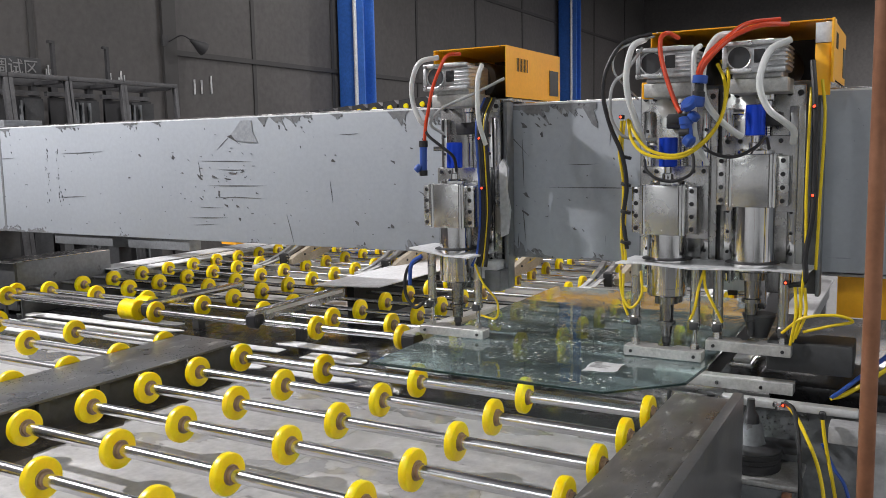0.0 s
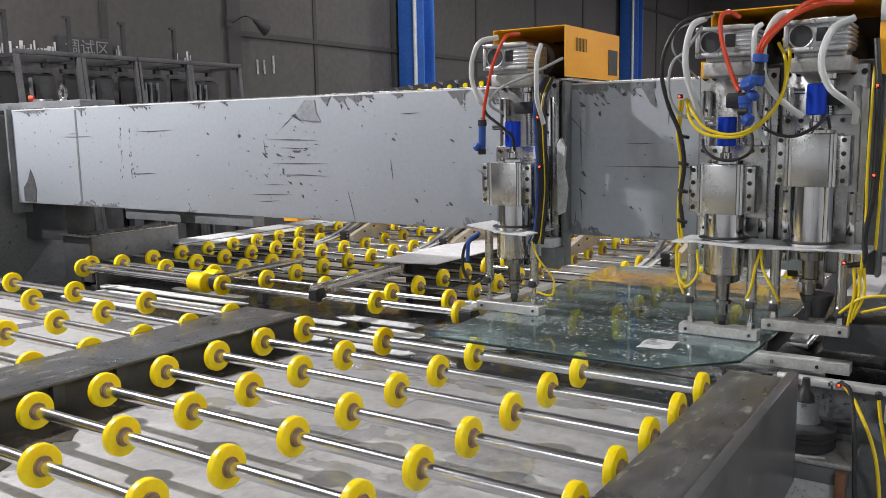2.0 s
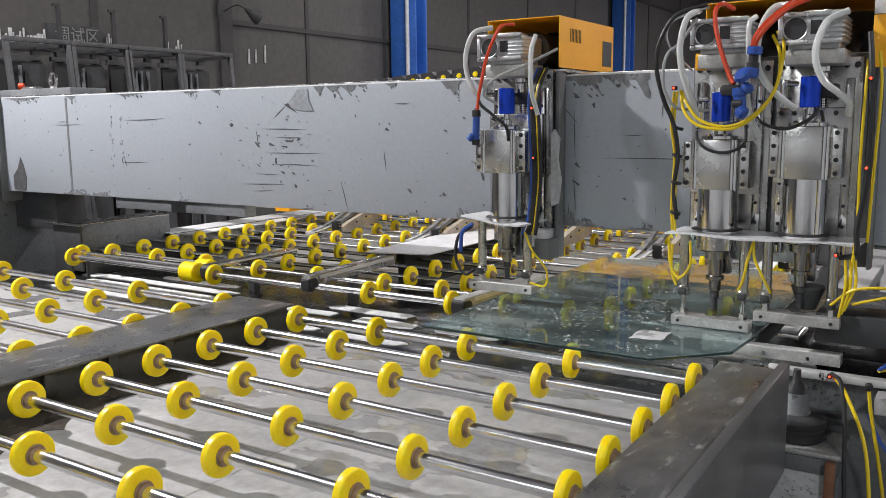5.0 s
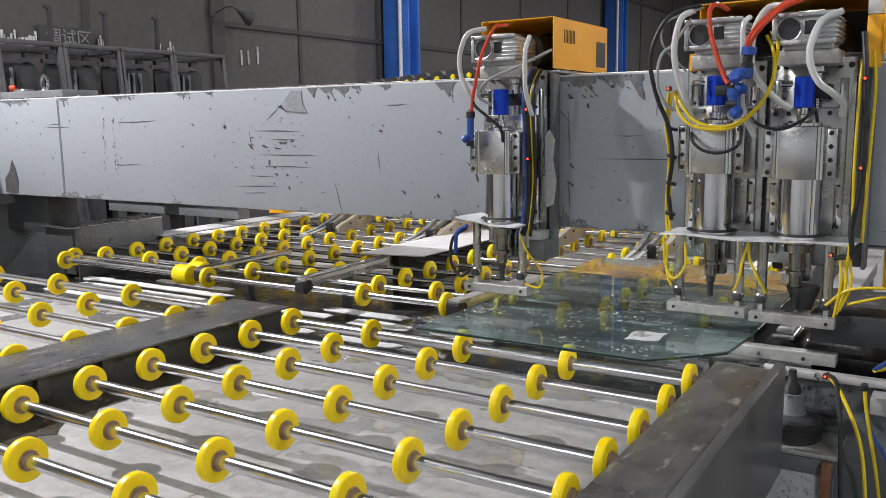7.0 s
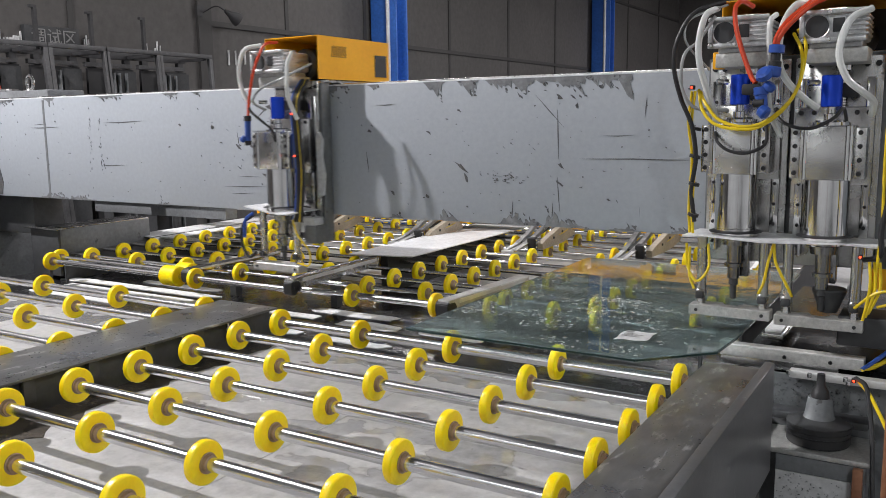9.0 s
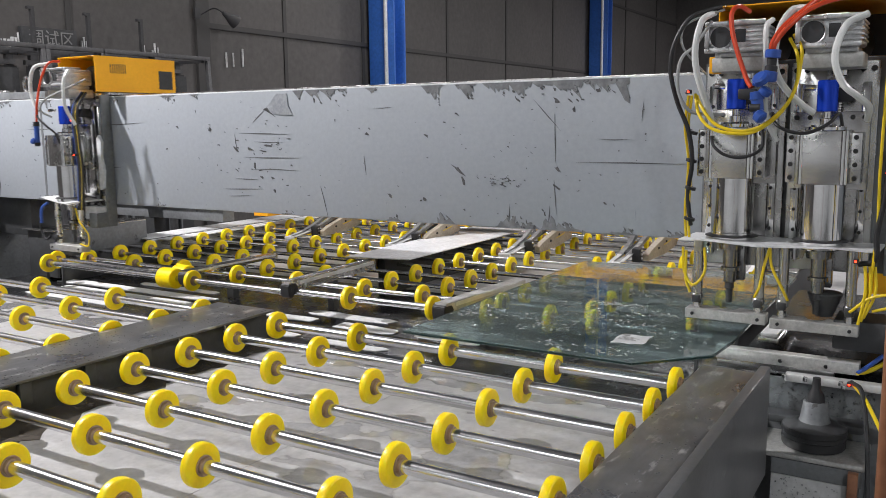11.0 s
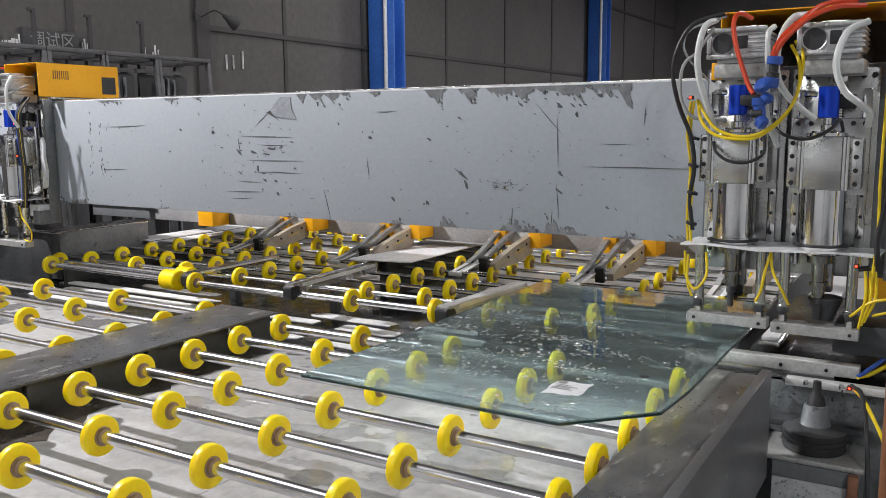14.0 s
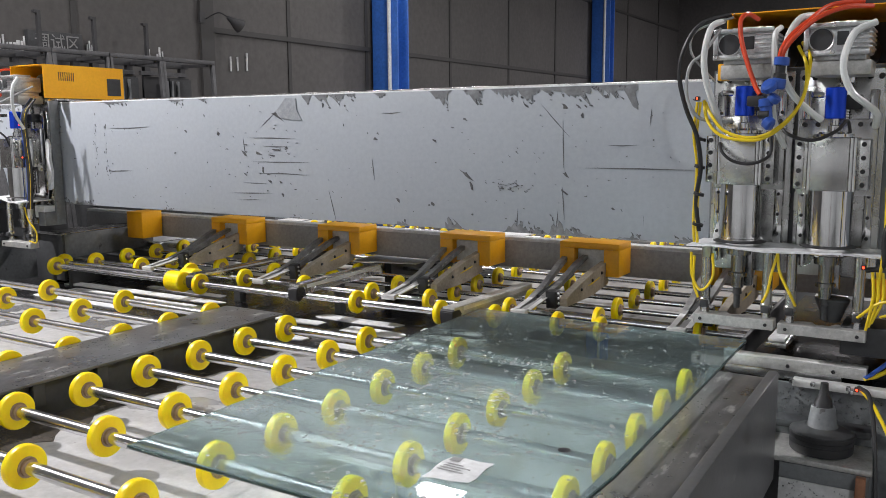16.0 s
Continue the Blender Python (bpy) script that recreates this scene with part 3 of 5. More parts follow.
# ---- gantry beam ----
def gantry():
    c = thing("gantry_beam", "long pale grey box beam with scratched and chipped paint", "gantry beam")
    x0, x1, z0, z1 = -2.665, 4.2, 1.165, 1.679
    part("front_plate", box(B(), x0, x1, BEAM_Y, BEAM_Y + 0.012, z0, z1, 0.002), BEAM, c)
    part("top_plate", box(B(), x0, x1, BEAM_Y + 0.0125, BEAM_Y + 0.30, z1 - 0.014, z1 - 0.001, 0.002), BEAM, c)
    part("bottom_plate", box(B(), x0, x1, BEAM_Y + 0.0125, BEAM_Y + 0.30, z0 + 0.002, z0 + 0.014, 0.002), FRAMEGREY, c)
    part("back_plate", box(B(), x0, x1, BEAM_Y + 0.30, BEAM_Y + 0.312, z0, z1, 0.002), BEAM, c)
    part("guide_rail", box(B(), x0, x1, BEAM_Y + 0.05, BEAM_Y + 0.08, z1, z1 + 0.012, 0.002), STEEL, c)
    # white strip paints the light along the upper edge
    part("edge_strip", box(B(), x0, x1, BEAM_Y + 0.002, BEAM_Y + 0.030, z1 - 0.0005, z1 + 0.005, 0.001), WHITE, c, "pale strip painting the lit upper edge")
    part("end_plate", box(B(), x0 - 0.02, x0, BEAM_Y - 0.03, BEAM_Y + 0.33, z0 - 0.06, z1 + 0.01, 0.003), FRAMEGREY, c)
    part("seam_strip", box(B(), -2.075, -2.060, BEAM_Y - 0.0015, BEAM_Y, z0 + 0.01, z1 - 0.01), FRAMEGREY, c)
    # paint chips, scratches and peeled flaps
    rnd = random.Random(7)

    def flake(name, outline, material, label, proud=0.0012):
        bm = B()
        flake.count += 1
        proud += 0.000002 * flake.count
        lo = [bm.verts.new((x, BEAM_Y + 0.004, min(z1 - 0.001, max(z0 + 0.001, z)))) for x, z in outline]
        hi = [bm.verts.new((v.co.x, BEAM_Y - proud, v.co.z)) for v in lo]
        bm.faces.new(hi)
        for k in range(len(hi)):
            bm.faces.new((hi[k], lo[k], lo[(k + 1) % len(hi)], hi[(k + 1) % len(hi)]))
        bmesh.ops.recalc_face_normals(bm, faces=bm.faces)
        part(name, bm, material, c, label, False)

    flake.count = 0

    def chip(cx, cz, w, h, lean=None, material=None):
        w, h = w * 0.8, h * 0.8
        n, lean = rnd.randint(6, 10), rnd.uniform(0.2, 1.2) if lean is None else lean
        ring = []
        for k in range(n):
            a, q = 2 * math.pi * (k + rnd.uniform(-0.3, 0.3)) / n, 0.25 + 0.85 * rnd.random() ** 1.2
            dz = h / 2 * q * math.sin(a)
            ring.append((cx + w / 2 * q * math.cos(a) - lean * dz, cz + dz))
        flake("paint_chip", ring, material or CHIP, "dark bare spot in the paint")

    def fang(cx, w, drop, lean, up=False):
        """A jagged strip of lifted paint that starts at the plate's edge and runs out in a point."""
        e, d = (z0, 1) if up else (z1, -1)
        n = max(7, int(w / 0.008))
        ring = [(cx - w / 2, e)]
        for k in range(1, n):
            t = k / n
            depth = drop * math.sin(math.pi * t ** 0.8) ** 1.4 * (0.30 + 0.70 * rnd.random() ** 1.5)
            ring.append((cx - w / 2 + w * t + lean * depth / drop + rnd.uniform(-0.25, 0.25) * w / n, e + d * depth))
        ring.append((cx + w / 2, e))
        flake("peeled_flap", ring, PEEL, "grey jagged flap of peeled paint", 0.0016)
        for k in range(max(2, int(w / 0.03))):
            t = rnd.uniform(0.2, 0.8)
            chip(cx + w * (t - 0.5) + lean * 0.7, e + d * drop * rnd.uniform(0.5, 0.95), 0.008 + 0.012 * rnd.random(), 0.012 + 0.016 * rnd.random())

    def scratch(xa, za, xb, zb, w=0.0026):
        d = Vector((xb - xa, zb - za)).normalized() * w / 2
        mx, mz, j = (xa + xb) / 2, (za + zb) / 2, rnd.uniform(-0.003, 0.003)
        flake("scratch", [(xa, za), (mx - d.y, mz + d.x + j), (xb, zb), (mx + d.y, mz - d.x + j)], CHIP, "thin dark scratch in the paint", 0.0009)

    # upper edge
    for cx, w, drop, lean in ((-2.46, 0.34, 0.035, 0.06), (-2.02, 0.10, 0.045, 0.02), (-1.55, 0.22, 0.022, 0.03), (-1.12, 0.12, 0.026, 0.02), (-0.95, 0.06, 0.02, 0.01), (-0.345, 0.06, 0.045, 0.02), (-0.27, 0.08, 0.062, 0.04), (-0.19, 0.09, 0.070, 0.05), (-0.12, 0.05, 0.03, 0.02),
                              (0.02, 0.06, 0.02, 0.02), (0.30, 0.10, 0.085, 0.03), (0.44, 0.09, 0.065, 0.03), (0.58, 0.14, 0.062, 0.03), (0.66, 0.10, 0.075, 0.02), (0.74, 0.10, 0.04, 0.04), (0.83, 0.14, 0.075, 0.06), (0.95, 0.16, 0.05, 0.03), (1.02, 0.06, 0.09, 0.04)):
        fang(cx, w, drop, lean)
    # lower edge
    for cx, w, drop, lean in ((-2.02, 0.30, 0.03, 0.0), (-1.80, 0.26, 0.028, -0.02), (-1.2, 0.10, 0.012, 0), (-0.42, 0.08, 0.018, 0), (0.12, 0.08, 0.022, -0.01), (0.36, 0.10, 0.045, -0.02), (0.62, 0.12, 0.05, 0.02), (0.70, 0.10, 0.035, 0), (0.78, 0.08, 0.075, -0.01), (0.86, 0.12, 0.035, -0.03), (1.04, 0.14, 0.02, 0), (1.24, 0.10, 0.03, -0.03)):
        fang(cx, w, drop, lean, True)
    # strokes along the beam
    for row in ((-0.668, 1.402, -0.338, 1.403), (-0.622, 1.352, -0.35, 1.350), (-0.69, 1.505, -0.40, 1.500), (-0.60, 1.470, -0.44, 1.468), (-0.72, 1.310, -0.58, 1.309), (-0.80, 1.262, -0.55, 1.268), (-0.76, 1.232, -0.62, 1.240), (0.868, 1.4025, 1.25, 1.402), (0.95, 1.48, 1.06, 1.481),
                (-0.241, 1.288, -0.208, 1.167), (0.709, 1.619, 0.815, 1.508), (0.79, 1.566, 0.795, 1.401), (1.10, 1.60, 1.095, 1.54), (-0.71, 1.50, -0.70, 1.43), (-0.535, 1.600, -0.60, 1.552), (0.79, 1.34, 0.80, 1.22), (0.62, 1.25, 0.615, 1.17), (0.775, 1.25, 0.77, 1.18), (-1.60, 1.55, -1.30, 1.556), (-1.436, 1.3475, -1.62, 1.341),
                (-2.2, 1.53, -1.95, 1.532), (-2.16, 1.545, -2.05, 1.545), (0.03, 1.60, 0.12, 1.602), (-0.02, 1.42, -0.01, 1.34)):
        scratch(*row, w=0.0045 if abs(row[2] - row[0]) > 0.15 else 0.0034)
    for cx, cz, w, h in ((-1.59, 1.342, 0.09, 0.014), (-1.88, 1.40, 0.05, 0.012), (-0.60, 1.370, 0.03, 0.05), (-0.52, 1.452, 0.07, 0.016), (-0.46, 1.462, 0.03, 0.03), (-0.62, 1.438, 0.05, 0.02), (-0.70, 1.432, 0.02, 0.045), (-0.55, 1.43, 0.05, 0.02), (-0.50, 1.315, 0.04, 0.02), (-0.56, 1.318, 0.02, 0.03), (-0.49, 1.26, 0.025, 0.025),
                         (0.41, 1.37, 0.05, 0.06), (0.43, 1.33, 0.02, 0.05), (0.805, 1.375, 0.035, 0.045), (0.795, 1.32, 0.03, 0.035), (0.80, 1.61, 0.04, 0.04), (0.86, 1.58, 0.02, 0.03), (0.0, 1.50, 0.04, 0.025), (0.01, 1.52, 0.012, 0.02), (0.27, 1.495, 0.02, 0.03), (0.10, 1.265, 0.03, 0.03), (0.26, 1.255, 0.02, 0.03), (-0.22, 1.285, 0.01, 0.01), (-0.86, 1.52, 0.03, 0.03)):
        chip(cx, cz, w, h)
    for k in range(46):
        chip(rnd.gauss(0.585, 0.035), rnd.gauss(1.332, 0.010), 0.004 + 0.016 * rnd.random(), 0.003 + 0.006 * rnd.random())
    for k in range(46):
        chip(rnd.choice((-1.71, -1.63)) + rnd.gauss(0, 0.008), rnd.uniform(1.30, 1.57), 0.005, 0.006 + 0.018 * rnd.random(), 0.1)
    for k in range(40):
        chip(rnd.gauss(-0.55, 0.12), rnd.gauss(1.42, 0.08), 0.006 + 0.03 * rnd.random() ** 2, 0.004 + 0.008 * rnd.random())
    for k in range(40):
        chip(rnd.gauss(0.72, 0.25), rnd.gauss(1.42, 0.14), 0.004 + 0.016 * rnd.random() ** 2, 0.004 + 0.014 * rnd.random() ** 2)
    for k in range(150):
        chip(rnd.uniform(-2.6, 2.0), rnd.uniform(z0 + 0.02, z1 - 0.03), 0.004 + 0.018 * rnd.random() ** 3, 0.004 + 0.016 * rnd.random() ** 3)
    flake("torn_film", [(-0.53, 1.606), (-0.50, 1.628), (-0.462, 1.668), (-0.405, 1.667), (-0.40, 1.62), (-0.375, 1.578), (-0.43, 1.579), (-0.49, 1.588)], TORN, "torn dull patch of peeling film", 0.0018)
    flake("paint_chip", [(-0.54, 1.606), (-0.515, 1.612), (-0.49, 1.585), (-0.47, 1.572), (-0.50, 1.588)], CHIP, "dark bare spot in the paint", 0.002)
    flake("paint_chip", [(-2.60, 1.175), (-2.49, 1.172), (-2.475, 1.24), (-2.495, 1.31), (-2.52, 1.355), (-2.555, 1.29), (-2.60, 1.25)], CHIP, "large bare metal patch", 0.002)
    # end column
    d = thing("gantry_column", "grey steel column carrying the end of the gantry beam", "machine column", "gantry columns")
    part("post", box(B(), -3.05, -2.75, 0.30, 1.0, 0, 1.66, 0.006), FRAMEGREY, d)
    part("cap", box(B(), -3.4, -2.14, 0.62, 0.84, 1.685, 1.728, 0.004), FRAMEGREY, d)
    part("bracket", box(B(), -2.75, -2.35, 0.62, 0.80, 0.95, 1.16, 0.004), DARK, d)
    e = thing("gantry_column", "grey steel column carrying the end of the gantry beam", "machine column", "gantry columns")
    part("post", box(B(), 3.9, 4.2, 0.56, 0.84, 0, 1.16, 0.006), FRAMEGREY, e)
    for x, lying in ((-2.655, True), (-2.44, False)):
        g = thing("lifting_eye", "bright steel shackle with a red pin lying on the beam end" if lying else "bright steel lifting eye standing on the beam end", "eye bolt", "lifting eyes")
        bm = B()
        for k in range(20):
            a0, a1 = 2 * math.pi * k / 20, 2 * math.pi * (k + 1) / 20
            if lying:
                rod(bm, (x + 0.075 * math.sin(a0), 0.72 + 0.04 * math.cos(a0), 1.738), (x + 0.075 * math.sin(a1), 0.72 + 0.04 * math.cos(a1), 1.738), 0.010, 8)
            else:
                rod(bm, (x + 0.030 * math.sin(a0), 0.72, 1.776 + 0.038 * math.cos(a0)), (x + 0.030 * math.sin(a1), 0.72, 1.776 + 0.038 * math.cos(a1)), 0.009, 8)
        part("ring", bm, STEEL, g)
        if lying:
            part("pin", lathe(B(), (x - 0.04, 0.672, 1.749), (x - 0.02, 0.69, 1.749), ((0, 0.02), (1, 0.02)), 14), REDHOSE, g, "red shackle pin")
        else:
            part("collar", lathe(B(), (x, 0.72, 1.728), (x, 0.72, 1.741), ((0, 0.026), (1, 0.02)), 16), STEEL, g)


gantry()


def left_machine():
    c = thing("end_housing", "grey sheet-metal side housing along the rear table", "machine housing")
    part("side_panel", box(B(), -2.16, -2.145, 0.60, 1.22, 0.84, 0.985, 0.002), FRAMEGREY, c)
    part("top_panel", box(B(), -2.34, -2.145, 0.60, 1.22, 0.985, 0.992, 0.002), STEEL, c)
    part("end_plate", box(B(), -2.34, -2.10, 0.585, 0.60, 0.74, 0.99, 0.002), DARK, c)
    part("lip", box(B(), -2.36, -2.08, 0.565, 0.60, 0.9905, 0.996, 0.001), STEEL, c)
    part("stand", box(B(), -2.34, -2.30, 0.62, 1.2, TRAY_Z - 0.05, 0.985), DARK, c)
    c = thing("cross_beam", "long grey steel cross beam behind the rear table", "machine beam")
    part("beam", box(B(), -3.6, 2.2, 3.42, 3.56, 0.86, 1.02, 0.004), FRAMEGREY, c)
    part("rail", box(B(), -3.6, 2.2, 3.44, 3.50, 1.02, 1.05, 0.003), STEEL, c)
    for x in (-3.2, -0.6, 1.8):
        part("leg", box(B(), x, x + 0.1, 3.44, 3.54, 0, 0.86), FRAMEGREY, c)
        part("post", box(B(), x, x + 0.05, 3.50, 3.54, 1.02, 1.30, 0.002), FRAMEGREY, c)
    # added behind the beam so that the glass mirrors orange
    part("guard_rail", box(B(), -3.2, 2.2, 3.46, 3.50, 1.30, 1.38, 0.003), ORANGE, c, "unseen orange rail added for the orange reflection in the glass")
    c = thing("guide_frame", "grey steel guide frame with bright rods under the beam end", "machine frame")
    part("beam", box(B(), -3.3, -2.0, 1.7, 1.8, 0.93, 1.02, 0.003), FRAMEGREY, c)
    part("leg", box(B(), -2.75, -2.65, 1.7, 1.8, 0, 0.93), DARK, c)
    part("leg", box(B(), -3.2, -3.1, 1.7, 1.8, 0, 0.93), DARK, c)
    part("rod", rod(B(), (-3.3, 1.66, 1.06), (-2.0, 1.66, 1.06), 0.014, 12), SHAFT, c)
    part("rod", rod(B(), (-3.3, 1.76, 1.06), (-2.0, 1.76, 1.06), 0.014, 12), SHAFT, c)
    part("slider", box(B(), -2.72, -2.58, 1.62, 1.8, 1.03, 1.09, 0.006), STEEL, c)


left_machine()


# ---- drilling heads ----
SY = 0.40          # the spindles' axis


def bolts(name, xs, zs, y, parent, material=None, r=0.0065, label=""):
    """Bolt heads on a front face, each a part of its own on one shared mesh."""
    first = None
    for x in xs:
        for z in zs:
            if first is None:
                first = part(name, lathe(B(), (0, 0, 0), (0, -0.006, 0), ((0, r), (0.8, r), (1, r * 0.8)), 10), material or BLACK, parent, label)
                ob = first
            else:
                ob = new(name, first.data)
                ob.parent = parent
                if label:
                    ob["label"] = label
            ob.location = (x, y, z)


def spindle(c, x, lift):
    """The sliding spindle of one head at x; lift: metres above its lowest place."""
    z0, z1 = 1.278 + lift, 1.424 + lift
    bm = box(B(), x - 0.066, x + 0.066, SY - 0.072, SY + 0.055, z0, z1, 0.004)
    s = part("spindle_slide", bm, STEEL, c, "brushed steel bearing block on a slide")
    part("clamp_cheek", box(B(), x - 0.092, x - 0.066, SY - 0.058, SY + 0.02, z0 + 0.004, z1 - 0.006, 0.003), STEEL, s)
    part("clamp_cheek", box(B(), x + 0.066, x + 0.097, SY - 0.058, SY + 0.02, z0 + 0.004, z1 - 0.006, 0.003), STEEL, s)
    bolts("bolt", (x - 0.079, x + 0.082), [z0 + 0.018 + 0.0365 * k for k in range(4)], SY - 0.057, s, BLACK, label="dark recessed bolt heads")
    for dx in (-0.052, 0.052, 0.061):
        part("corner_round", rod(B(), (x + dx, SY - 0.0695, z0 + 0.001), (x + dx, SY - 0.0695, z1 - 0.001), 0.0058, 14, 0.001), CHROME, s)
    part("slide_plate", box(B(), x - 0.10, x + 0.105, SY + 0.055, SY + 0.078, z0 - 0.02, z1 + 0.05, 0.003), STEEL, s)
    bolts("bolt", (x - 0.085, x - 0.05, x + 0.06, x + 0.09), (z1 + 0.035,), SY + 0.056, s, BLACK, label="dark recessed bolt heads")
    part("cap", lathe(B(), (x, SY - 0.005, z1), (x, SY - 0.005, z1 + 0.014), ((0, 0.052), (0.6, 0.052), (0.7, 0.04), (1, 0.038)), 28), CHROME, s)
    part("neck", lathe(B(), (x, SY - 0.005, z1 + 0.014), (x, SY - 0.005, z1 + 0.055), ((0, 0.017), (0.4, 0.017), (0.45, 0.011), (1, 0.011)), 16), CHROME, s)
    part("rotary_union", lathe(B(), (x, SY - 0.005, z1 + 0.05), (x, SY - 0.005, z1 + 0.135), ((0, 0.0245), (0.03, 0.027), (0.97, 0.027), (1, 0.0245)), 28), BLUEA, s, "blue anodised rotary union")
    part("elbow", rod(B(), (x - 0.03, SY - 0.03, z1 + 0.115), (x - 0.055, SY - 0.05, z1 + 0.115), 0.008, 10), CHROME, s)
    part("spindle_barrel", lathe(B(), (x, SY, z0), (x, SY, z0 - 0.185), ((0, 0.0585), (0.84, 0.0585), (0.845, 0.056), (0.86, 0.056), (0.865, 0.0585), (0.98, 0.0585), (1, 0.054)), 36), CHROME, s, "ground steel spindle barrel")
    part("nose", lathe(B(), (x, SY, z0 - 0.185), (x, SY, z0 - 0.31), ((0, 0.036), (0.2, 0.034), (0.22, 0.021), (0.62, 0.020), (0.64, 0.027), (0.72, 0.027), (0.74, 0.018), (1, 0.017)), 24), NOSE, s)
    part("drill_bit", lathe(B(), (x, SY, z0 - 0.31), (x, SY, z0 - 0.372), ((0, 0.012), (0.3, 0.014), (0.35, 0.010), (1, 0.009)), 16), DARK, s, "dark diamond drill bit")
    return s


def clamp(c, x, z, half=0.122):
    """The clamping foot with its rods, bottom at height z."""
    bm = B()
    prism(bm, ((x - half, SY - 0.055), (x + half, SY - 0.055), (x + half, SY - 0.005), (x + 0.03, SY + 0.015), (x + 0.02, SY - 0.02), (x - 0.02, SY - 0.02), (x - 0.03, SY + 0.015), (x - half, SY - 0.005)), z, z + 0.03)
    bmesh.ops.bevel(bm, geom=list(bm.edges), offset=0.002, segments=1, affect="EDGES")
    f = part("clamp_foot", bm, FOOT, c, "dull aluminium clamping bar")
    bolts("bolt", (x - half + 0.022, x + half - 0.022), (z + 0.015,), SY - 0.054, f, BLACK, r=0.005)
    for dx in (-0.088, 0.088):
        part("rod", rod(B(), (x + dx, SY - 0.02, z + 0.03), (x + dx, SY - 0.02, z + 0.15), 0.0065, 12), CHROME, f)
        part("nut", lathe(B(), (x + dx, SY - 0.02, z + 0.03), (x + dx, SY - 0.02, z + 0.048), ((0, 0.014), (1, 0.012)), 6), STEEL, f)
    return f


def head_frame(c, x, rail_z=(1.10, 1.70)):
    """The standing parts of one head: back plate, screw, gearbox, pneumatic cylinders."""
    part("mount_plate", box(B(), x - 0.112, x + 0.118, SY + 0.106, SY + 0.128, rail_z[0], rail_z[1], 0.003), STEEL, c, "machined steel mounting plate")
    bolts("bolt", (x - 0.098, x - 0.07, x + 0.075, x + 0.103), (rail_z[1] - 0.022,), SY + 0.106, c, BLACK, r=0.008, label="dark bolt holes")
    for dx in (-0.085, 0.09):
        part("linear_rail", box(B(), x + dx - 0.012, x + dx + 0.012, SY + 0.080, SY + 0.106, rail_z[0] + 0.03, rail_z[1] - 0.06, 0.003), CHROME, c)
        bolts("bolt", (x + dx,), [rail_z[0] + 0.06 + 0.06 * k for k in range(8)], SY + 0.081, c, BLACK, r=0.005)
    bm = rod(B(), (x + 0.02, SY + 0.075, 1.22), (x + 0.02, SY + 0.075, 1.66), 0.010, 14)
    for k in range(60):
        z = 1.24 + 0.007 * k
        lathe(bm, (x + 0.02, SY + 0.075, z), (x + 0.02, SY + 0.075, z + 0.004), ((0, 0.0105), (0.5, 0.0125), (1, 0.0105)), 14)
    part("ball_screw", bm, CHROME, c)
    bm = box(B(), x - 0.02, x + 0.06, SY + 0.045, SY + 0.104, 1.585, 1.625, 0.004)
    part("screw_bearing", bm, BLACK, c)
    part("coupling", lathe(B(), (x + 0.02, SY + 0.06, 1.625), (x + 0.02, SY + 0.06, 1.70), ((0, 0.016), (0.4, 0.016), (0.45, 0.022), (1, 0.022)), 20), CHROME, c)
    # gearbox
    part("adaptor", box(B(), x - 0.066, x + 0.085, SY - 0.035, SY + 0.10, 1.675, 1.715, 0.004), FOOT, c)
    g = part("gearbox", box(B(), x - 0.095, x + 0.10, SY - 0.05, SY + 0.10, 1.722, 1.815, 0.010), ALU, c, "cast aluminium worm gearbox")
    part("flange", box(B(), x - 0.105, x + 0.10, SY - 0.062, SY - 0.049, 1.716, 1.733, 0.004), ALU, g)
    part("flange", box(B(), x - 0.105, x + 0.10, SY - 0.062, SY - 0.049, 1.808, 1.824, 0.004), ALU, g)
    part("flange", box(B(), x - 0.105, x - 0.088, SY - 0.0615, SY - 0.049, 1.734, 1.807, 0.004), ALU, g)
    part("lid", box(B(), x - 0.035, x + 0.055, SY - 0.02, SY + 0.07, 1.815, 1.832, 0.006), ALU, g)
    for k in range(5):
        part("fin", box(B(), x + 0.035, x + 0.106, SY - 0.054, SY + 0.08, 1.738 + 0.015 * k, 1.744 + 0.015 * k, 0.0015), ALU, g)
    part("bore", lathe(B(), (x - 0.05, SY - 0.049, 1.77), (x - 0.05, SY - 0.054, 1.77), ((0, 0.038), (1, 0.036)), 28), DARK, g, "dark round bore")
    bm = B()
    for k in range(28):
        a0, a1 = 2 * math.pi * k / 28, 2 * math.pi * (k + 1) / 28
        rod(bm, (x - 0.05 + 0.040 * math.cos(a0), SY - 0.053, 1.77 + 0.040 * math.sin(a0)), (x - 0.05 + 0.040 * math.cos(a1), SY - 0.053, 1.77 + 0.040 * math.sin(a1)), 0.004, 6)
    part("bore_rim", bm, ALU, g)
    part("window", box(B(), x - 0.002, x + 0.034, SY - 0.054, SY - 0.049, 1.75, 1.795, 0.002), DARK, g, "dark recess")
    bolts("corner_bolt", (x - 0.092, x - 0.012), (1.727, 1.814), SY - 0.061, g, STEEL, r=0.006)
    middle = Vector((x + 0.004, 0, 1.772))
    for ob in (g, *g.children):
        if ob.name.startswith("corner_bolt"):
            ob.location = (middle.x + 0.8 * (ob.location.x - middle.x), ob.location.y, middle.z + 0.8 * (ob.location.z - middle.z))
            continue
        for v in ob.data.vertices:
            v.co = (middle.x + 0.8 * (v.co.x - middle.x), v.co.y, middle.z + 0.8 * (v.co.z - middle.z))
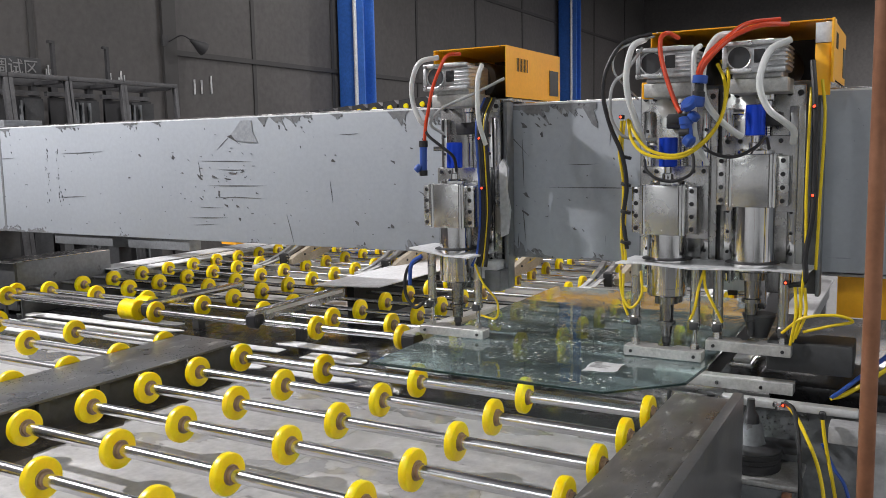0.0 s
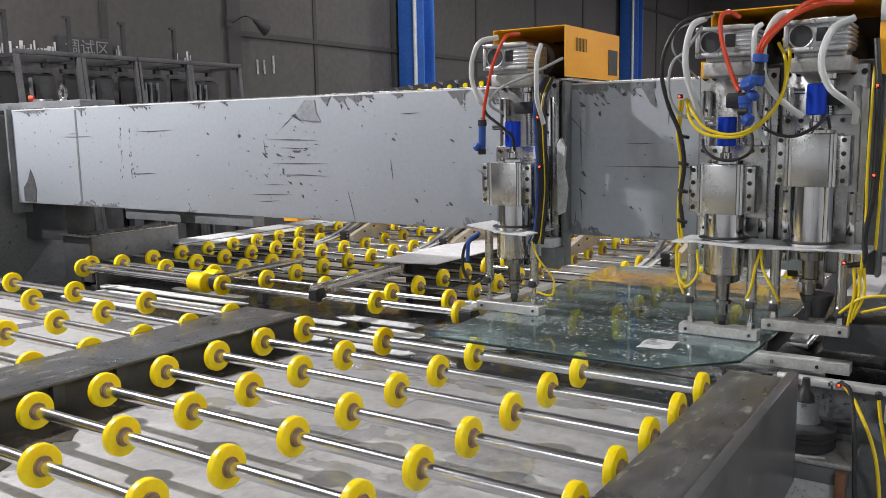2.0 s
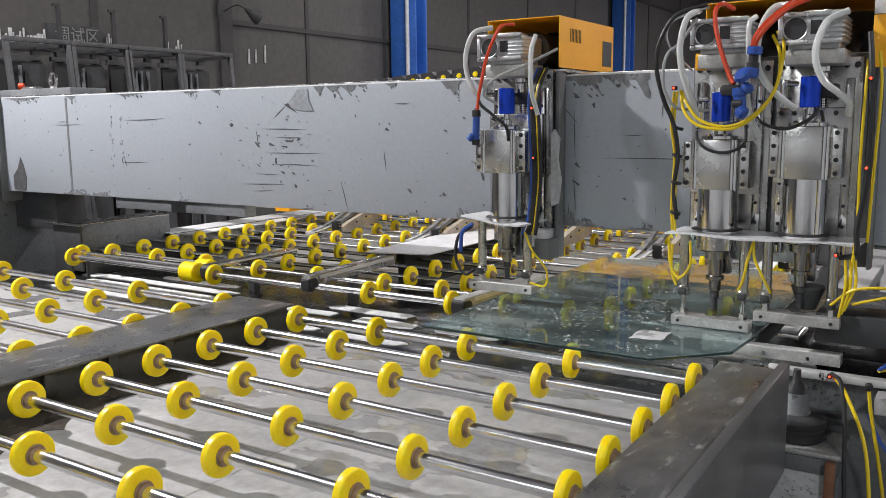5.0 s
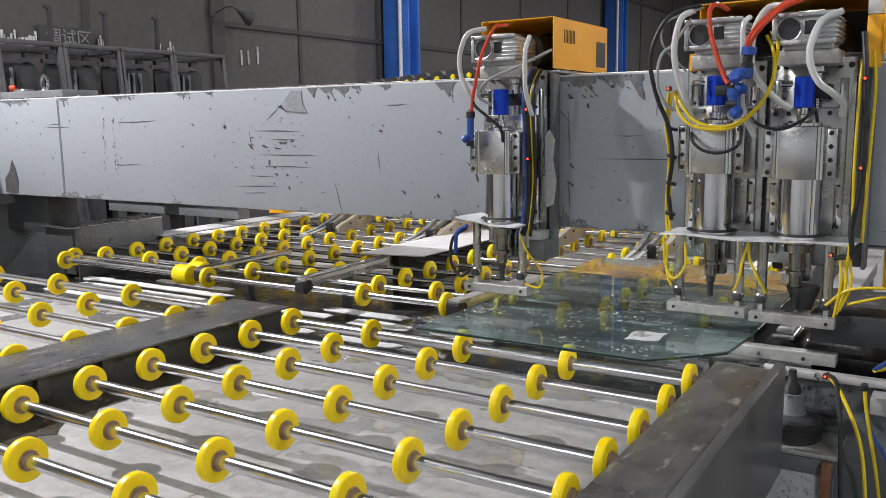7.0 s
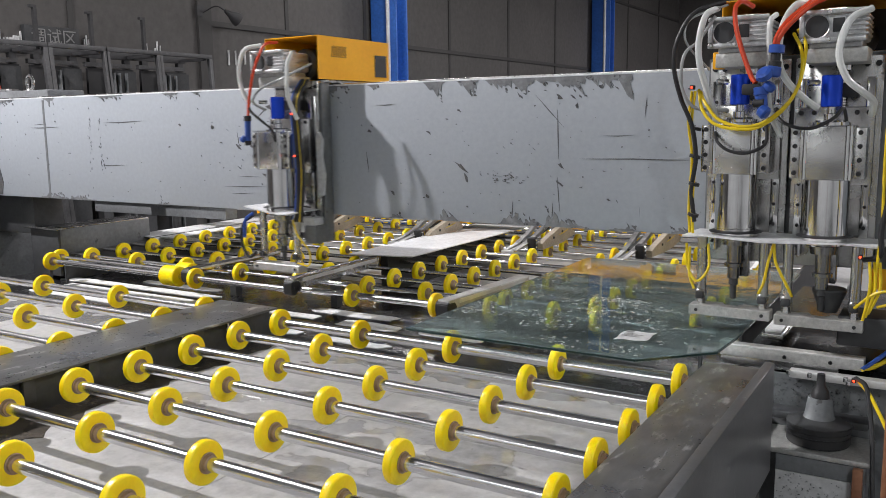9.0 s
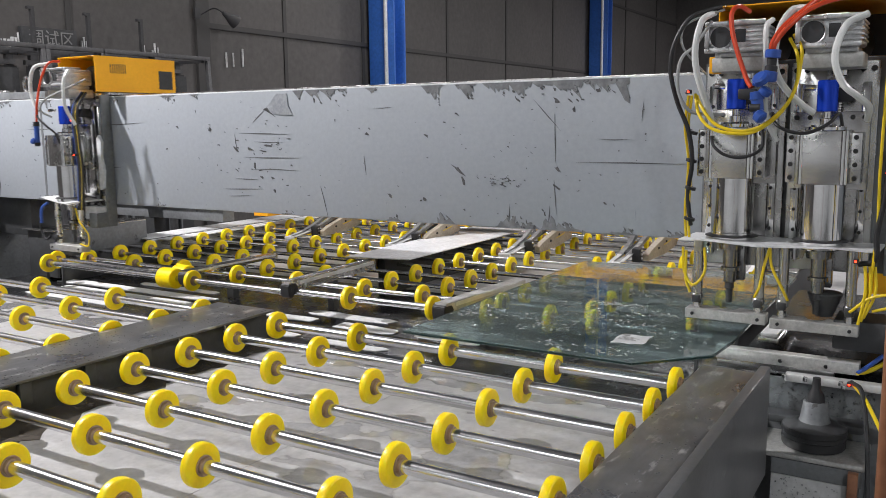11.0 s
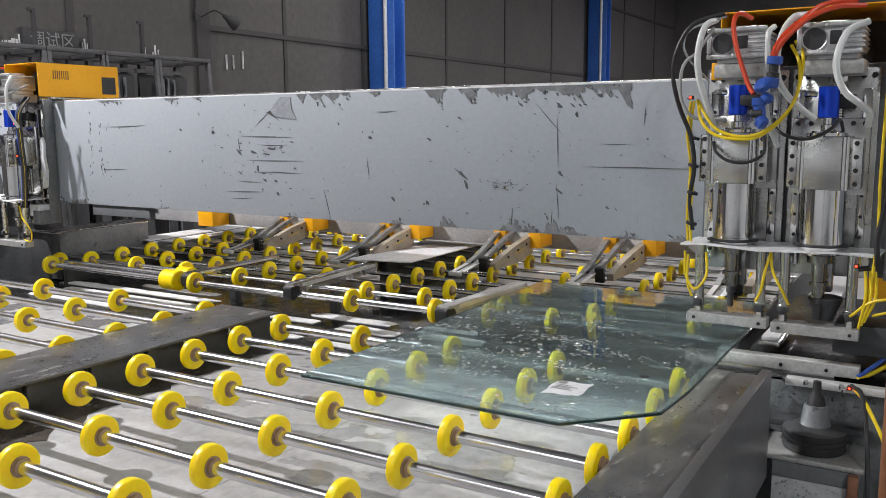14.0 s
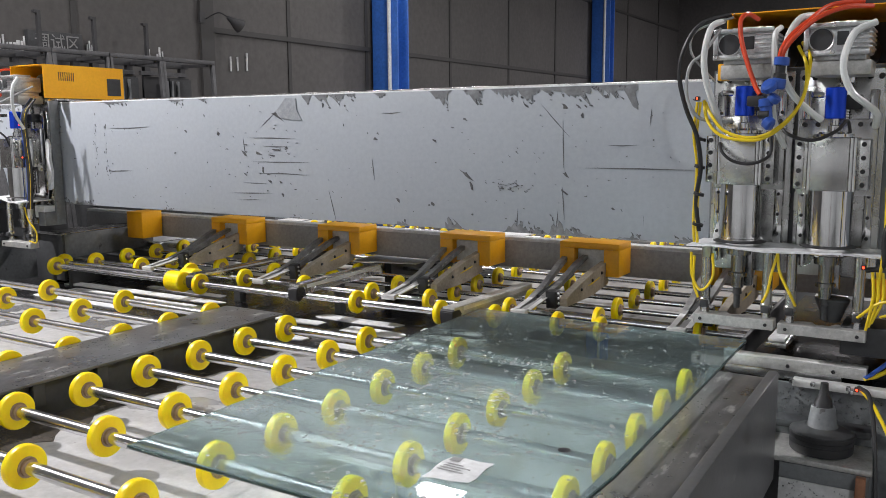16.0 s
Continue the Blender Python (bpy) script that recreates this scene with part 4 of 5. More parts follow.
    part("riser", box(B(), x - 0.06, x + 0.07, SY - 0.03, SY + 0.09, 1.715, 1.732, 0.003), ALU, c)
    # pneumatic cylinders of the clamp
    for dx in (-0.088, 0.088):
        cy = part("clamp_cylinder", lathe(B(), (x + dx, SY - 0.02, 1.188), (x + dx, SY - 0.02, 1.01), ((0, 0.017), (0.05, 0.0145), (0.9, 0.0145), (0.92, 0.017), (1, 0.017)), 20), STEEL, c, "slim steel pneumatic cylinder")
        part("fitting", box(B(), x + dx - 0.012, x + dx + 0.012, SY - 0.044, SY - 0.015, 1.0, 1.022, 0.004), DARK, cy)
    part("spine", box(B(), x - 0.018, x + 0.030, SY + 0.05, SY + 0.085, 1.06, 1.19, 0.004), NOSE, c)
    # dark ring put in for the shadow in the shield's hole
    part("barrel_seal", lathe(B(), (x, SY, 1.203), (x, SY, 1.209), ((0, 0.074), (0.3, 0.074), (1, 0.062)), 32), BLACK, c, "dark ring for the hole's shadow round the barrel")


def led(c, x, y, z):
    k = part("sensor", box(B(), x - 0.006, x + 0.006, y, y + 0.02, z - 0.006, z + 0.006, 0.002), BLACK, c)
    part("led", lathe(B(), (x, y, z), (x, y - 0.004, z), ((0, 0.0032), (1, 0.002)), 10), LED, k, "glowing red indicator")


def single_head():
    c = thing("drill_carriage", "drilling head carriage with a steel spindle, orange motor cover and hoses", "drill head", "drill carriages")
    x = 0.607
    head_frame(c, x)
    part("bracket", box(B(), 0.745, 0.760, SY + 0.085, BEAM_Y - 0.003, 1.06, 1.69, 0.003), FRAMEGREY, c, "grey steel side bracket")
    part("bracket", box(B(), 0.50, 0.745, BEAM_Y - 0.012, BEAM_Y - 0.004, 1.06, 1.69), FRAMEGREY, c)
    part("drag_plate", box(B(), 0.70, 0.758, SY + 0.02, BEAM_Y - 0.014, 1.06, 1.13, 0.003), FRAMEGREY, c)
    part("drag_plate", box(B(), 0.66, 0.742, SY + 0.03, SY + 0.10, 1.10, 1.16, 0.003), WHITE, c)
    sh = prism(B(), ((0.455, SY - 0.06), (0.53, SY - 0.075), (0.60, SY - 0.068), (0.70, SY - 0.09), (0.715, SY - 0.06), (0.715, SY + 0.09), (0.47, SY + 0.09)), 1.190, 1.195)
    for v in sh.verts:
        v.co.z += 0.012 * math.sin(v.co.x * 17)
    part("splash_shield", sh, WHITE, c, "thin white splash shield", False)
    cover(c, 0.50, 0.772, 0.455, 0.932, 1.704, 1.871)
    motor(c, 0.54, 0.72)
    s, f = spindle(c, x, 0.0), clamp(c, x, 0.909)
    led(c, 0.735, SY - 0.062, 1.41)
    led(c, 0.728, SY - 0.062, 1.57)
    part("hose", hose(B(), ((0.578, 0.350, 1.835), (0.531, 0.310, 1.819), (0.506, 0.300, 1.759), (0.506, 0.300, 1.694), (0.529, 0.300, 1.638), (0.545, 0.310, 1.615)), 0.0085, 10), WHITEHOSE, c, "milky plastic hose")
    part("hose", hose(B(), ((0.741, 0.340, 1.800), (0.741, 0.310, 1.754), (0.744, 0.300, 1.681), (0.743, 0.310, 1.621), (0.745, 0.350, 1.550)), 0.0078, 10), WHITEHOSE, c, "milky plastic hose")
    part("hose", hose(B(), ((0.653, 0.360, 1.842), (0.628, 0.320, 1.835), (0.608, 0.300, 1.790), (0.586, 0.290, 1.727), (0.574, 0.280, 1.654), (0.565, 0.280, 1.614), (0.558, 0.280, 1.553)), 0.0055, 10), REDHOSE, c, "red air hose")
    part("hose", hose(B(), ((0.800, 0.380, 1.757), (0.717, 0.320, 1.708), (0.621, 0.290, 1.667), (0.578, 0.290, 1.619), (0.605, 0.330, 1.586)), 0.0048, 10), CLEARHOSE, c, "clear water hose")
    part("cable", hose(B(), ((0.557, 0.290, 1.620), (0.571, 0.280, 1.585), (0.621, 0.290, 1.543), (0.650, 0.310, 1.510), (0.649, 0.330, 1.465)), 0.005, 10), BLACK, c, "black cable")
    vb = part("valve", lathe(B(), (0.553, 0.28, 1.455), (0.555, 0.28, 1.565), ((0, 0.009), (0.2, 0.012), (0.8, 0.012), (1, 0.009)), 14), BLUEP, c, "dark blue hose valve")
    part("valve_lever", lathe(B(), (0.548, 0.272, 1.486), (0.534, 0.262, 1.468), ((0, 0.010), (0.5, 0.013), (1, 0.009)), 12), BLUEP, vb)
    part("collar", lathe(B(), (0.555, 0.28, 1.545), (0.555, 0.28, 1.566), ((0, 0.015), (1, 0.014)), 14), BLACK, vb)
    part("collar", lathe(B(), (0.553, 0.28, 1.452), (0.553, 0.28, 1.470), ((0, 0.013), (1, 0.014)), 14), BLACK, vb)
    for dx, m, w in ((-0.014, BLACK, 0.007), (0.002, YELCABLE, 0.003), (-0.024, BLUEP, 0.005), (-0.006, BLACK, 0.005), (0.010, BLACK, 0.006)):
        part("cable", hose(B(), ((0.735 + dx, SY + 0.02, 1.70), (0.728 + dx, SY - 0.03, 1.62), (0.735 + dx, SY - 0.035, 1.48), (0.738 + dx, SY - 0.03, 1.34), (0.725 + dx, SY - 0.03, 1.20), (0.715 + dx * 1.5, SY - 0.03, 1.15)), w), m, c)
    part("cable", hose(B(), ((0.70, SY - 0.05, 1.16), (0.735, SY - 0.06, 1.10), (0.78, SY - 0.05, 1.04), (0.775, SY - 0.05, 0.985), (0.72, SY - 0.05, 0.99)), 0.0036), YELCABLE, c, "yellow cable")
    part("cable", hose(B(), ((0.50, SY - 0.06, 1.17), (0.445, SY - 0.06, 1.13), (0.435, SY - 0.06, 1.05), (0.47, SY - 0.06, 1.0), (0.51, SY - 0.06, 1.02)), 0.006), BLACK, c, "black cable")
    part("cable", hose(B(), ((0.505, SY - 0.06, 1.18), (0.468, SY - 0.07, 1.15), (0.46, SY - 0.07, 1.08)), 0.007), BLUEP, c, "blue cable")
    bag = prism(B(), ((0.752, 1.24), (0.775, 1.25), (0.785, 1.33), (0.772, 1.40), (0.778, 1.47), (0.76, 1.50), (0.748, 1.48)), 0, 0.03)
    for v in bag.verts:
        v.co = Vector((v.co.x - 0.008, SY + 0.06 + v.co.z * 0.5, v.co.y))
    bmesh.ops.recalc_face_normals(bag, faces=bag.faces)
    part("plastic_wrap", bag, WHITE, c, "crumpled translucent plastic wrap")
    return c, s, f


def cover(c, x0, x1, y0, y1, z0, z1):
    """The folded orange sheet over the motors, open to the front."""
    t = 0.003
    bm = B()
    box(bm, x0, x1, y0, y1, z1 - t, z1)
    box(bm, x1 - t, x1, y0, y1, z0, z1 - t)
    box(bm, x0, x0 + t, y0, y1, z0, z1 - t)
    k = part("motor_cover", bm, ORANGE, c, "bright orange sheet-metal motor cover", False)
    part("vent_window", box(B(), x1, x1 + 0.0015, y1 - 0.105, y1 - 0.02, z0 + 0.02, z0 + 0.11), DARK, k, "dark square mesh window")
    for n in range(8):
        part("louvre", box(B(), x1, x1 + 0.0015, y0 + 0.085 + 0.012 * n, y0 + 0.0885 + 0.012 * n, z0 + 0.088, z0 + 0.132), DARK, k)
    bolts("screw", (x0 + 0.02, x1 - 0.02), (z1 - 0.0015,), y0, k, STEEL, r=0.002)
    # back panel coloured dark for the shade inside the cover
    part("back_panel", box(B(), x0 + t, x1 - t, y1 - t, y1, z0, z1 - t), DARK, k)
    part("stand", box(B(), x0 + 0.02, x1 - 0.006, y0 + 0.07, y1 - 0.05, z0 - 0.013, z0 - 0.001, 0.002), STEEL, c)


def motor(c, x0, x1):
    part("motor", lathe(B(), ((x0 + x1) / 2, 0.53, 1.77), ((x0 + x1) / 2, 0.88, 1.77), ((0, 0.05), (0.04, 0.062), (0.9, 0.062), (1, 0.05)), 24), DARK, c, "dark servo motor under the cover")


def twin_head():
    c = thing("drill_carriage", "twin drilling head carriage with two steel spindles and tangled hoses", "drill head", "drill carriages")
    xa, xb = 1.312, 1.553
    for x in (xa, xb):
        head_frame(c, x)
        motor(c, x - 0.07, x + 0.09)
    part("bracket", box(B(), 1.19, 1.71, BEAM_Y - 0.010, BEAM_Y - 0.003, 1.10, 1.71), FRAMEGREY, c, "grey back plate")
    part("bracket", box(B(), 1.710, 1.722, SY + 0.085, BEAM_Y - 0.003, 1.10, 1.70, 0.003), FRAMEGREY, c, "grey steel side bracket")
    sh = prism(B(), ((1.175, SY - 0.07), (1.24, SY - 0.085), (1.40, SY - 0.095), (1.45, SY - 0.085), (1.60, SY - 0.10), (1.705, SY - 0.075), (1.712, SY + 0.095), (1.185, SY + 0.095)), 1.190, 1.195)
    for v in sh.verts:
        v.co.z += 0.005 * math.sin(v.co.x * 21)
    part("splash_shield", sh, WHITE, c, "thin white splash shield", False)
    cover(c, 1.235, 1.735, 0.475, 0.945, 1.715, 1.872)
    part("standoff", box(B(), 1.735, 1.742, 0.44, 0.50, 1.70, 1.87, 0.002), ORANGE, c, "orange cover flange")
    part("flange", box(B(), 1.694, 1.735, 0.452, 0.456, 1.665, 1.805, 0.0015), ORANGE, c, "orange cover flange")
    part("flange", box(B(), 1.694, 1.735, 0.450, 0.454, 1.806, 1.86, 0.0015), WHITE, c, "white plastic tab")
    part("spacer", box(B(), 1.235, 1.262, SY - 0.02, SY + 0.02, 1.672, 1.72, 0.003), ORANGE, c)
    part("side_block", box(B(), 1.60, 1.82, SY - 0.02, SY + 0.12, 0.90, 0.985, 0.006), DARK, c, "dark side clamp housing")
    s1, f1 = spindle(c, xa, 0.0), clamp(c, xa, 0.909, 0.115)
    s2, f2 = spindle(c, xb, 0.085), clamp(c, xb, 0.948, 0.115)
    part("funnel", lathe(B(), (1.570, SY + 0.035, 1.050), (1.570, SY + 0.035, 0.982), ((0, 0.044), (0.06, 0.047), (0.9, 0.026), (1, 0.024)), 28), DARK, c, "dark sheet-metal funnel")
    for x, z in ((1.715, 1.40), (1.712, 1.63), (1.655, 1.165), (1.20, 1.62)):
        led(c, x, SY - 0.105, z)
    def h(name, pts, r, m, label=""):
        part(name, hose(B(), [(px, py if py > 0.2 else SY + py, pz) for px, py, pz in pts], r, 10), m, c, label)
    h("hose", ((1.256, 0.340, 1.839), (1.231, 0.300, 1.814), (1.220, 0.280, 1.742), (1.225, 0.280, 1.679), (1.240, 0.290, 1.623), (1.256, 0.310, 1.567), (1.262, 0.340, 1.510)), 0.0092, WHITEHOSE, "milky plastic hose")
    h("hose", ((1.251, 0.330, 1.815), (1.213, 0.300, 1.747), (1.184, 0.290, 1.721), (1.174, 0.280, 1.681), (1.177, 0.280, 1.617), (1.205, 0.290, 1.568), (1.245, 0.310, 1.556), (1.292, 0.340, 1.555)), 0.0048, CLEARHOSE, "clear water hose")
    h("hose", ((1.283, 0.340, 1.845), (1.200, 0.310, 1.817), (1.176, 0.300, 1.786), (1.184, 0.300, 1.738), (1.221, 0.400, 1.673)), 0.0034, CLEARHOSE, "thin clear water hose")
    h("hose", ((1.411, 0.340, 1.809), (1.402, 0.310, 1.788), (1.404, 0.300, 1.718), (1.406, 0.300, 1.641), (1.408, 0.300, 1.579), (1.416, 0.320, 1.529), (1.434, 0.350, 1.481)), 0.0075, WHITEHOSE, "milky plastic hose")
    h("hose", ((1.491, 0.350, 1.836), (1.464, 0.310, 1.826), (1.440, 0.290, 1.782), (1.431, 0.280, 1.715), (1.438, 0.280, 1.662), (1.464, 0.290, 1.616), (1.502, 0.310, 1.577), (1.525, 0.340, 1.557)), 0.0092, WHITEHOSE, "milky plastic hose")
    h("hose", ((1.645, 0.340, 1.808), (1.601, 0.310, 1.783), (1.581, 0.290, 1.729), (1.581, 0.280, 1.677), (1.604, 0.280, 1.625), (1.638, 0.290, 1.595), (1.662, 0.310, 1.570), (1.658, 0.340, 1.537)), 0.0092, WHITEHOSE, "milky plastic hose")
    h("hose", ((1.348, 0.350, 1.836), (1.328, 0.310, 1.847), (1.314, 0.290, 1.830), (1.318, 0.280, 1.783), (1.336, 0.270, 1.723), (1.365, 0.260, 1.649), (1.381, 0.250, 1.625)), 0.0066, REDHOSE, "red air hose")
    h("hose", ((1.630, 0.400, 1.856), (1.570, 0.340, 1.851), (1.510, 0.290, 1.823), (1.464, 0.260, 1.778), (1.438, 0.250, 1.742), (1.431, 0.250, 1.719)), 0.0066, REDHOSE, "red air hose")
    h("hose", ((1.606, 0.420, 1.873), (1.531, 0.360, 1.861), (1.490, 0.300, 1.820), (1.454, 0.270, 1.784), (1.432, 0.250, 1.746), (1.426, 0.250, 1.719)), 0.0066, REDHOSE, "red air hose")
    h("cable", ((1.214, 0.320, 1.613), (1.232, 0.290, 1.559), (1.270, 0.270, 1.519), (1.328, 0.260, 1.503), (1.390, 0.260, 1.507), (1.446, 0.270, 1.548), (1.482, 0.280, 1.607), (1.494, 0.300, 1.683), (1.489, 0.330, 1.730), (1.462, 0.380, 1.768)), 0.0046, YELCABLE, "yellow cable")
    h("cable", ((1.219, 0.320, 1.608), (1.241, 0.290, 1.575), (1.285, 0.270, 1.528), (1.352, 0.260, 1.509), (1.412, 0.260, 1.524), (1.467, 0.270, 1.577), (1.490, 0.280, 1.637), (1.484, 0.310, 1.706), (1.455, 0.360, 1.757)), 0.0046, YELCABLE, "yellow cable")
    for dx, dy in ((0.0, 0.0), (0.012, -0.01)):
        h("cable", ((1.195 + dx, -0.08 + dy, 1.61), (1.185 + dx, -0.07 + dy, 1.52), (1.195 + dx, -0.06 + dy, 1.42), (1.19 + dx, -0.06 + dy, 1.28), (1.195 + dx, -0.06 + dy, 1.20)), 0.004, YELCABLE, "yellow cable")
    h("cable", ((1.276, 0.340, 1.853), (1.200, 0.310, 1.828), (1.160, 0.290, 1.759), (1.149, 0.290, 1.683), (1.168, 0.300, 1.593), (1.200, 0.310, 1.511), (1.211, 0.320, 1.420), (1.199, 0.330, 1.327), (1.210, 0.330, 1.234)), 0.0064, BLACK, "thick black cable")
    for z in (1.50, 1.42, 1.34, 1.25):
        part("cable_tie", lathe(B(), (1.205, SY - 0.07, z), (1.207, SY - 0.07, z + 0.008), ((0, 0.016), (1, 0.016)), 12), BLACK, c, "black cable tie")
    h("cable", ((1.19, -0.07, 1.17), (1.195, -0.07, 1.10), (1.225, -0.08, 1.06), (1.255, -0.07, 1.10), (1.25, -0.06, 1.17)), 0.004, YELCABLE, "yellow cable")
    h("cable", ((1.20, -0.07, 1.16), (1.20, -0.07, 1.08), (1.215, -0.07, 1.035)), 0.004, YELCABLE, "yellow cable")
    for q in (-1, 1):
        h("cable", ((1.43, -0.05, 1.18), (1.43 + 0.01 * q, -0.07, 1.13), (1.44 + 0.03 * q, -0.07, 1.07), (1.44 + 0.045 * q, -0.06, 1.035)), 0.004, YELCABLE, "yellow cable")
    h("cable", ((1.70, -0.06, 1.75), (1.712, -0.085, 1.64), (1.715, -0.085, 1.50), (1.715, -0.085, 1.36), (1.70, -0.085, 1.24), (1.70, -0.08, 1.17), (1.66, -0.05, 1.15)), 0.0075, BLACK, "black cable bundle")
    h("cable", ((1.70, -0.07, 1.68), (1.70, -0.09, 1.6), (1.698, -0.09, 1.40), (1.70, -0.085, 1.25), (1.69, -0.08, 1.10), (1.675, -0.07, 1.05)), 0.004, YELCABLE, "yellow cable")
    h("cable", ((1.725, -0.06, 1.70), (1.735, -0.07, 1.6), (1.73, -0.07, 1.40), (1.725, -0.07, 1.2)), 0.004, YELCABLE, "yellow cable")
    h("cable", ((1.645, -0.07, 1.02), (1.70, -0.09, 1.07), (1.78, -0.10, 1.085), (1.82, -0.09, 1.07), (1.77, -0.09, 1.055), (1.70, -0.08, 1.03)), 0.004, YELCABLE, "yellow cable loop")
    for q in (0, 1, 2):
        h("cable", ((1.70 - 0.012 * q, -0.075, 1.15), (1.705 - 0.012 * q, -0.085, 1.08), (1.68 - 0.006 * q, -0.08, 1.01 - 0.01 * q)), 0.004, YELCABLE, "yellow cable")
    h("cable", ((1.261, 0.330, 1.494), (1.278, 0.290, 1.467), (1.312, 0.280, 1.443), (1.360, 0.280, 1.437), (1.403, 0.290, 1.458), (1.404, 0.310, 1.497), (1.390, 0.330, 1.525)), 0.0046, BLACK, "black cable")
    h("cable", ((1.421, 0.330, 1.556), (1.442, 0.290, 1.525), (1.482, 0.280, 1.506), (1.526, 0.280, 1.504), (1.572, 0.290, 1.528), (1.593, 0.310, 1.553), (1.600, 0.330, 1.522)), 0.0046, BLACK, "black cable")
    vy = 0.25
    v = part("hose_valve", lathe(B(), (1.428, vy, 1.66), (1.431, vy, 1.712), ((0, 0.012), (0.1, 0.0165), (0.35, 0.0165), (0.4, 0.0125), (1, 0.0125)), 16), BLACK, c, "black hose valve with blue collars")
    part("collar", lathe(B(), (1.431, vy, 1.700), (1.433, vy, 1.722), ((0, 0.0185), (0.1, 0.020), (0.9, 0.020), (1, 0.017)), 18), BLUEP, v, "blue plastic collar")
    part("collar", lathe(B(), (1.424, vy, 1.638), (1.427, vy, 1.668), ((0, 0.015), (0.15, 0.0195), (0.85, 0.0195), (1, 0.015)), 18), BLUEP, v, "blue plastic collar")
    part("lever", lathe(B(), (1.410, vy - 0.004, 1.640), (1.402, vy - 0.020, 1.655), ((0, 0.016), (0.15, 0.022), (0.8, 0.021), (1, 0.014)), 18), BLUEP, v, "blue plastic lever")
    part("lever_wing", box(B(), 1.384, 1.412, vy - 0.016, vy - 0.004, 1.628, 1.642, 0.005), BLUEP, v, "blue plastic lever")
    part("ball", lathe(B(), (1.410, vy, 1.604), (1.424, vy - 0.004, 1.622), ((0, 0.010), (0.2, 0.0165), (0.8, 0.0175), (1, 0.011)), 16), BLUEP, v, "blue plastic knob")
    v = part("hose_valve", lathe(B(), (1.402, vy, 1.545), (1.394, vy, 1.612), ((0, 0.013), (0.2, 0.013), (0.25, 0.016), (0.75, 0.016), (0.8, 0.013), (1, 0.013)), 16), BLUEP, c, "blue plastic hose valve")
    part("collar", lathe(B(), (1.397, vy, 1.592), (1.395, vy, 1.614), ((0, 0.018), (0.1, 0.0195), (0.9, 0.0195), (1, 0.016)), 18), BLUEP, v, "blue plastic collar")
    part("knob", lathe(B(), (1.398, vy - 0.012, 1.556), (1.418, vy - 0.018, 1.540), ((0, 0.012), (0.2, 0.018), (0.8, 0.018), (1, 0.012)), 16), BLUEP, v, "blue plastic knob")
    part("joint", lathe(B(), (1.382, vy - 0.008, 1.571), (1.408, vy - 0.012, 1.571), ((0, 0.011), (1, 0.011)), 12), BLACK, v)
    part("holder", box(B(), 1.348, 1.395, vy - 0.01, vy + 0.04, 1.594, 1.622, 0.004), BLACK, c, "black switch block")
    return c, s1, f1, s2, f2


head1, slide1, foot1 = single_head()
head2, slide2, foot2, slide3, foot3 = twin_head()


def cable_chain():
    c = thing("cable_chain", "black plastic cable chain with yellow link pins on the beam top", "cable chain", at=(0.56, 0.78, 1.728))
    n = 15
    for k in range(n):
        x, z = -0.075 * k, -0.0035 * k * (1 + 0.02 * k)
        l = part("link", prism(B(), ((x - 0.034, z - 0.034), (x + 0.028, z - 0.034), (x + 0.034, z + 0.014), (x + 0.016, z + 0.030), (x - 0.034, z + 0.024)), 0, 0.06), BLACK, c)
        for v in l.data.vertices:
            v.co = Vector((v.co.x, v.co.z, v.co.y))
        part("pin", lathe(B(), (x, 0.0, z), (x, -0.006, z), ((0, 0.0115), (1, 0.010)), 16), YELLOW, l, "yellow link pin")
    return c


chain = cable_chain()


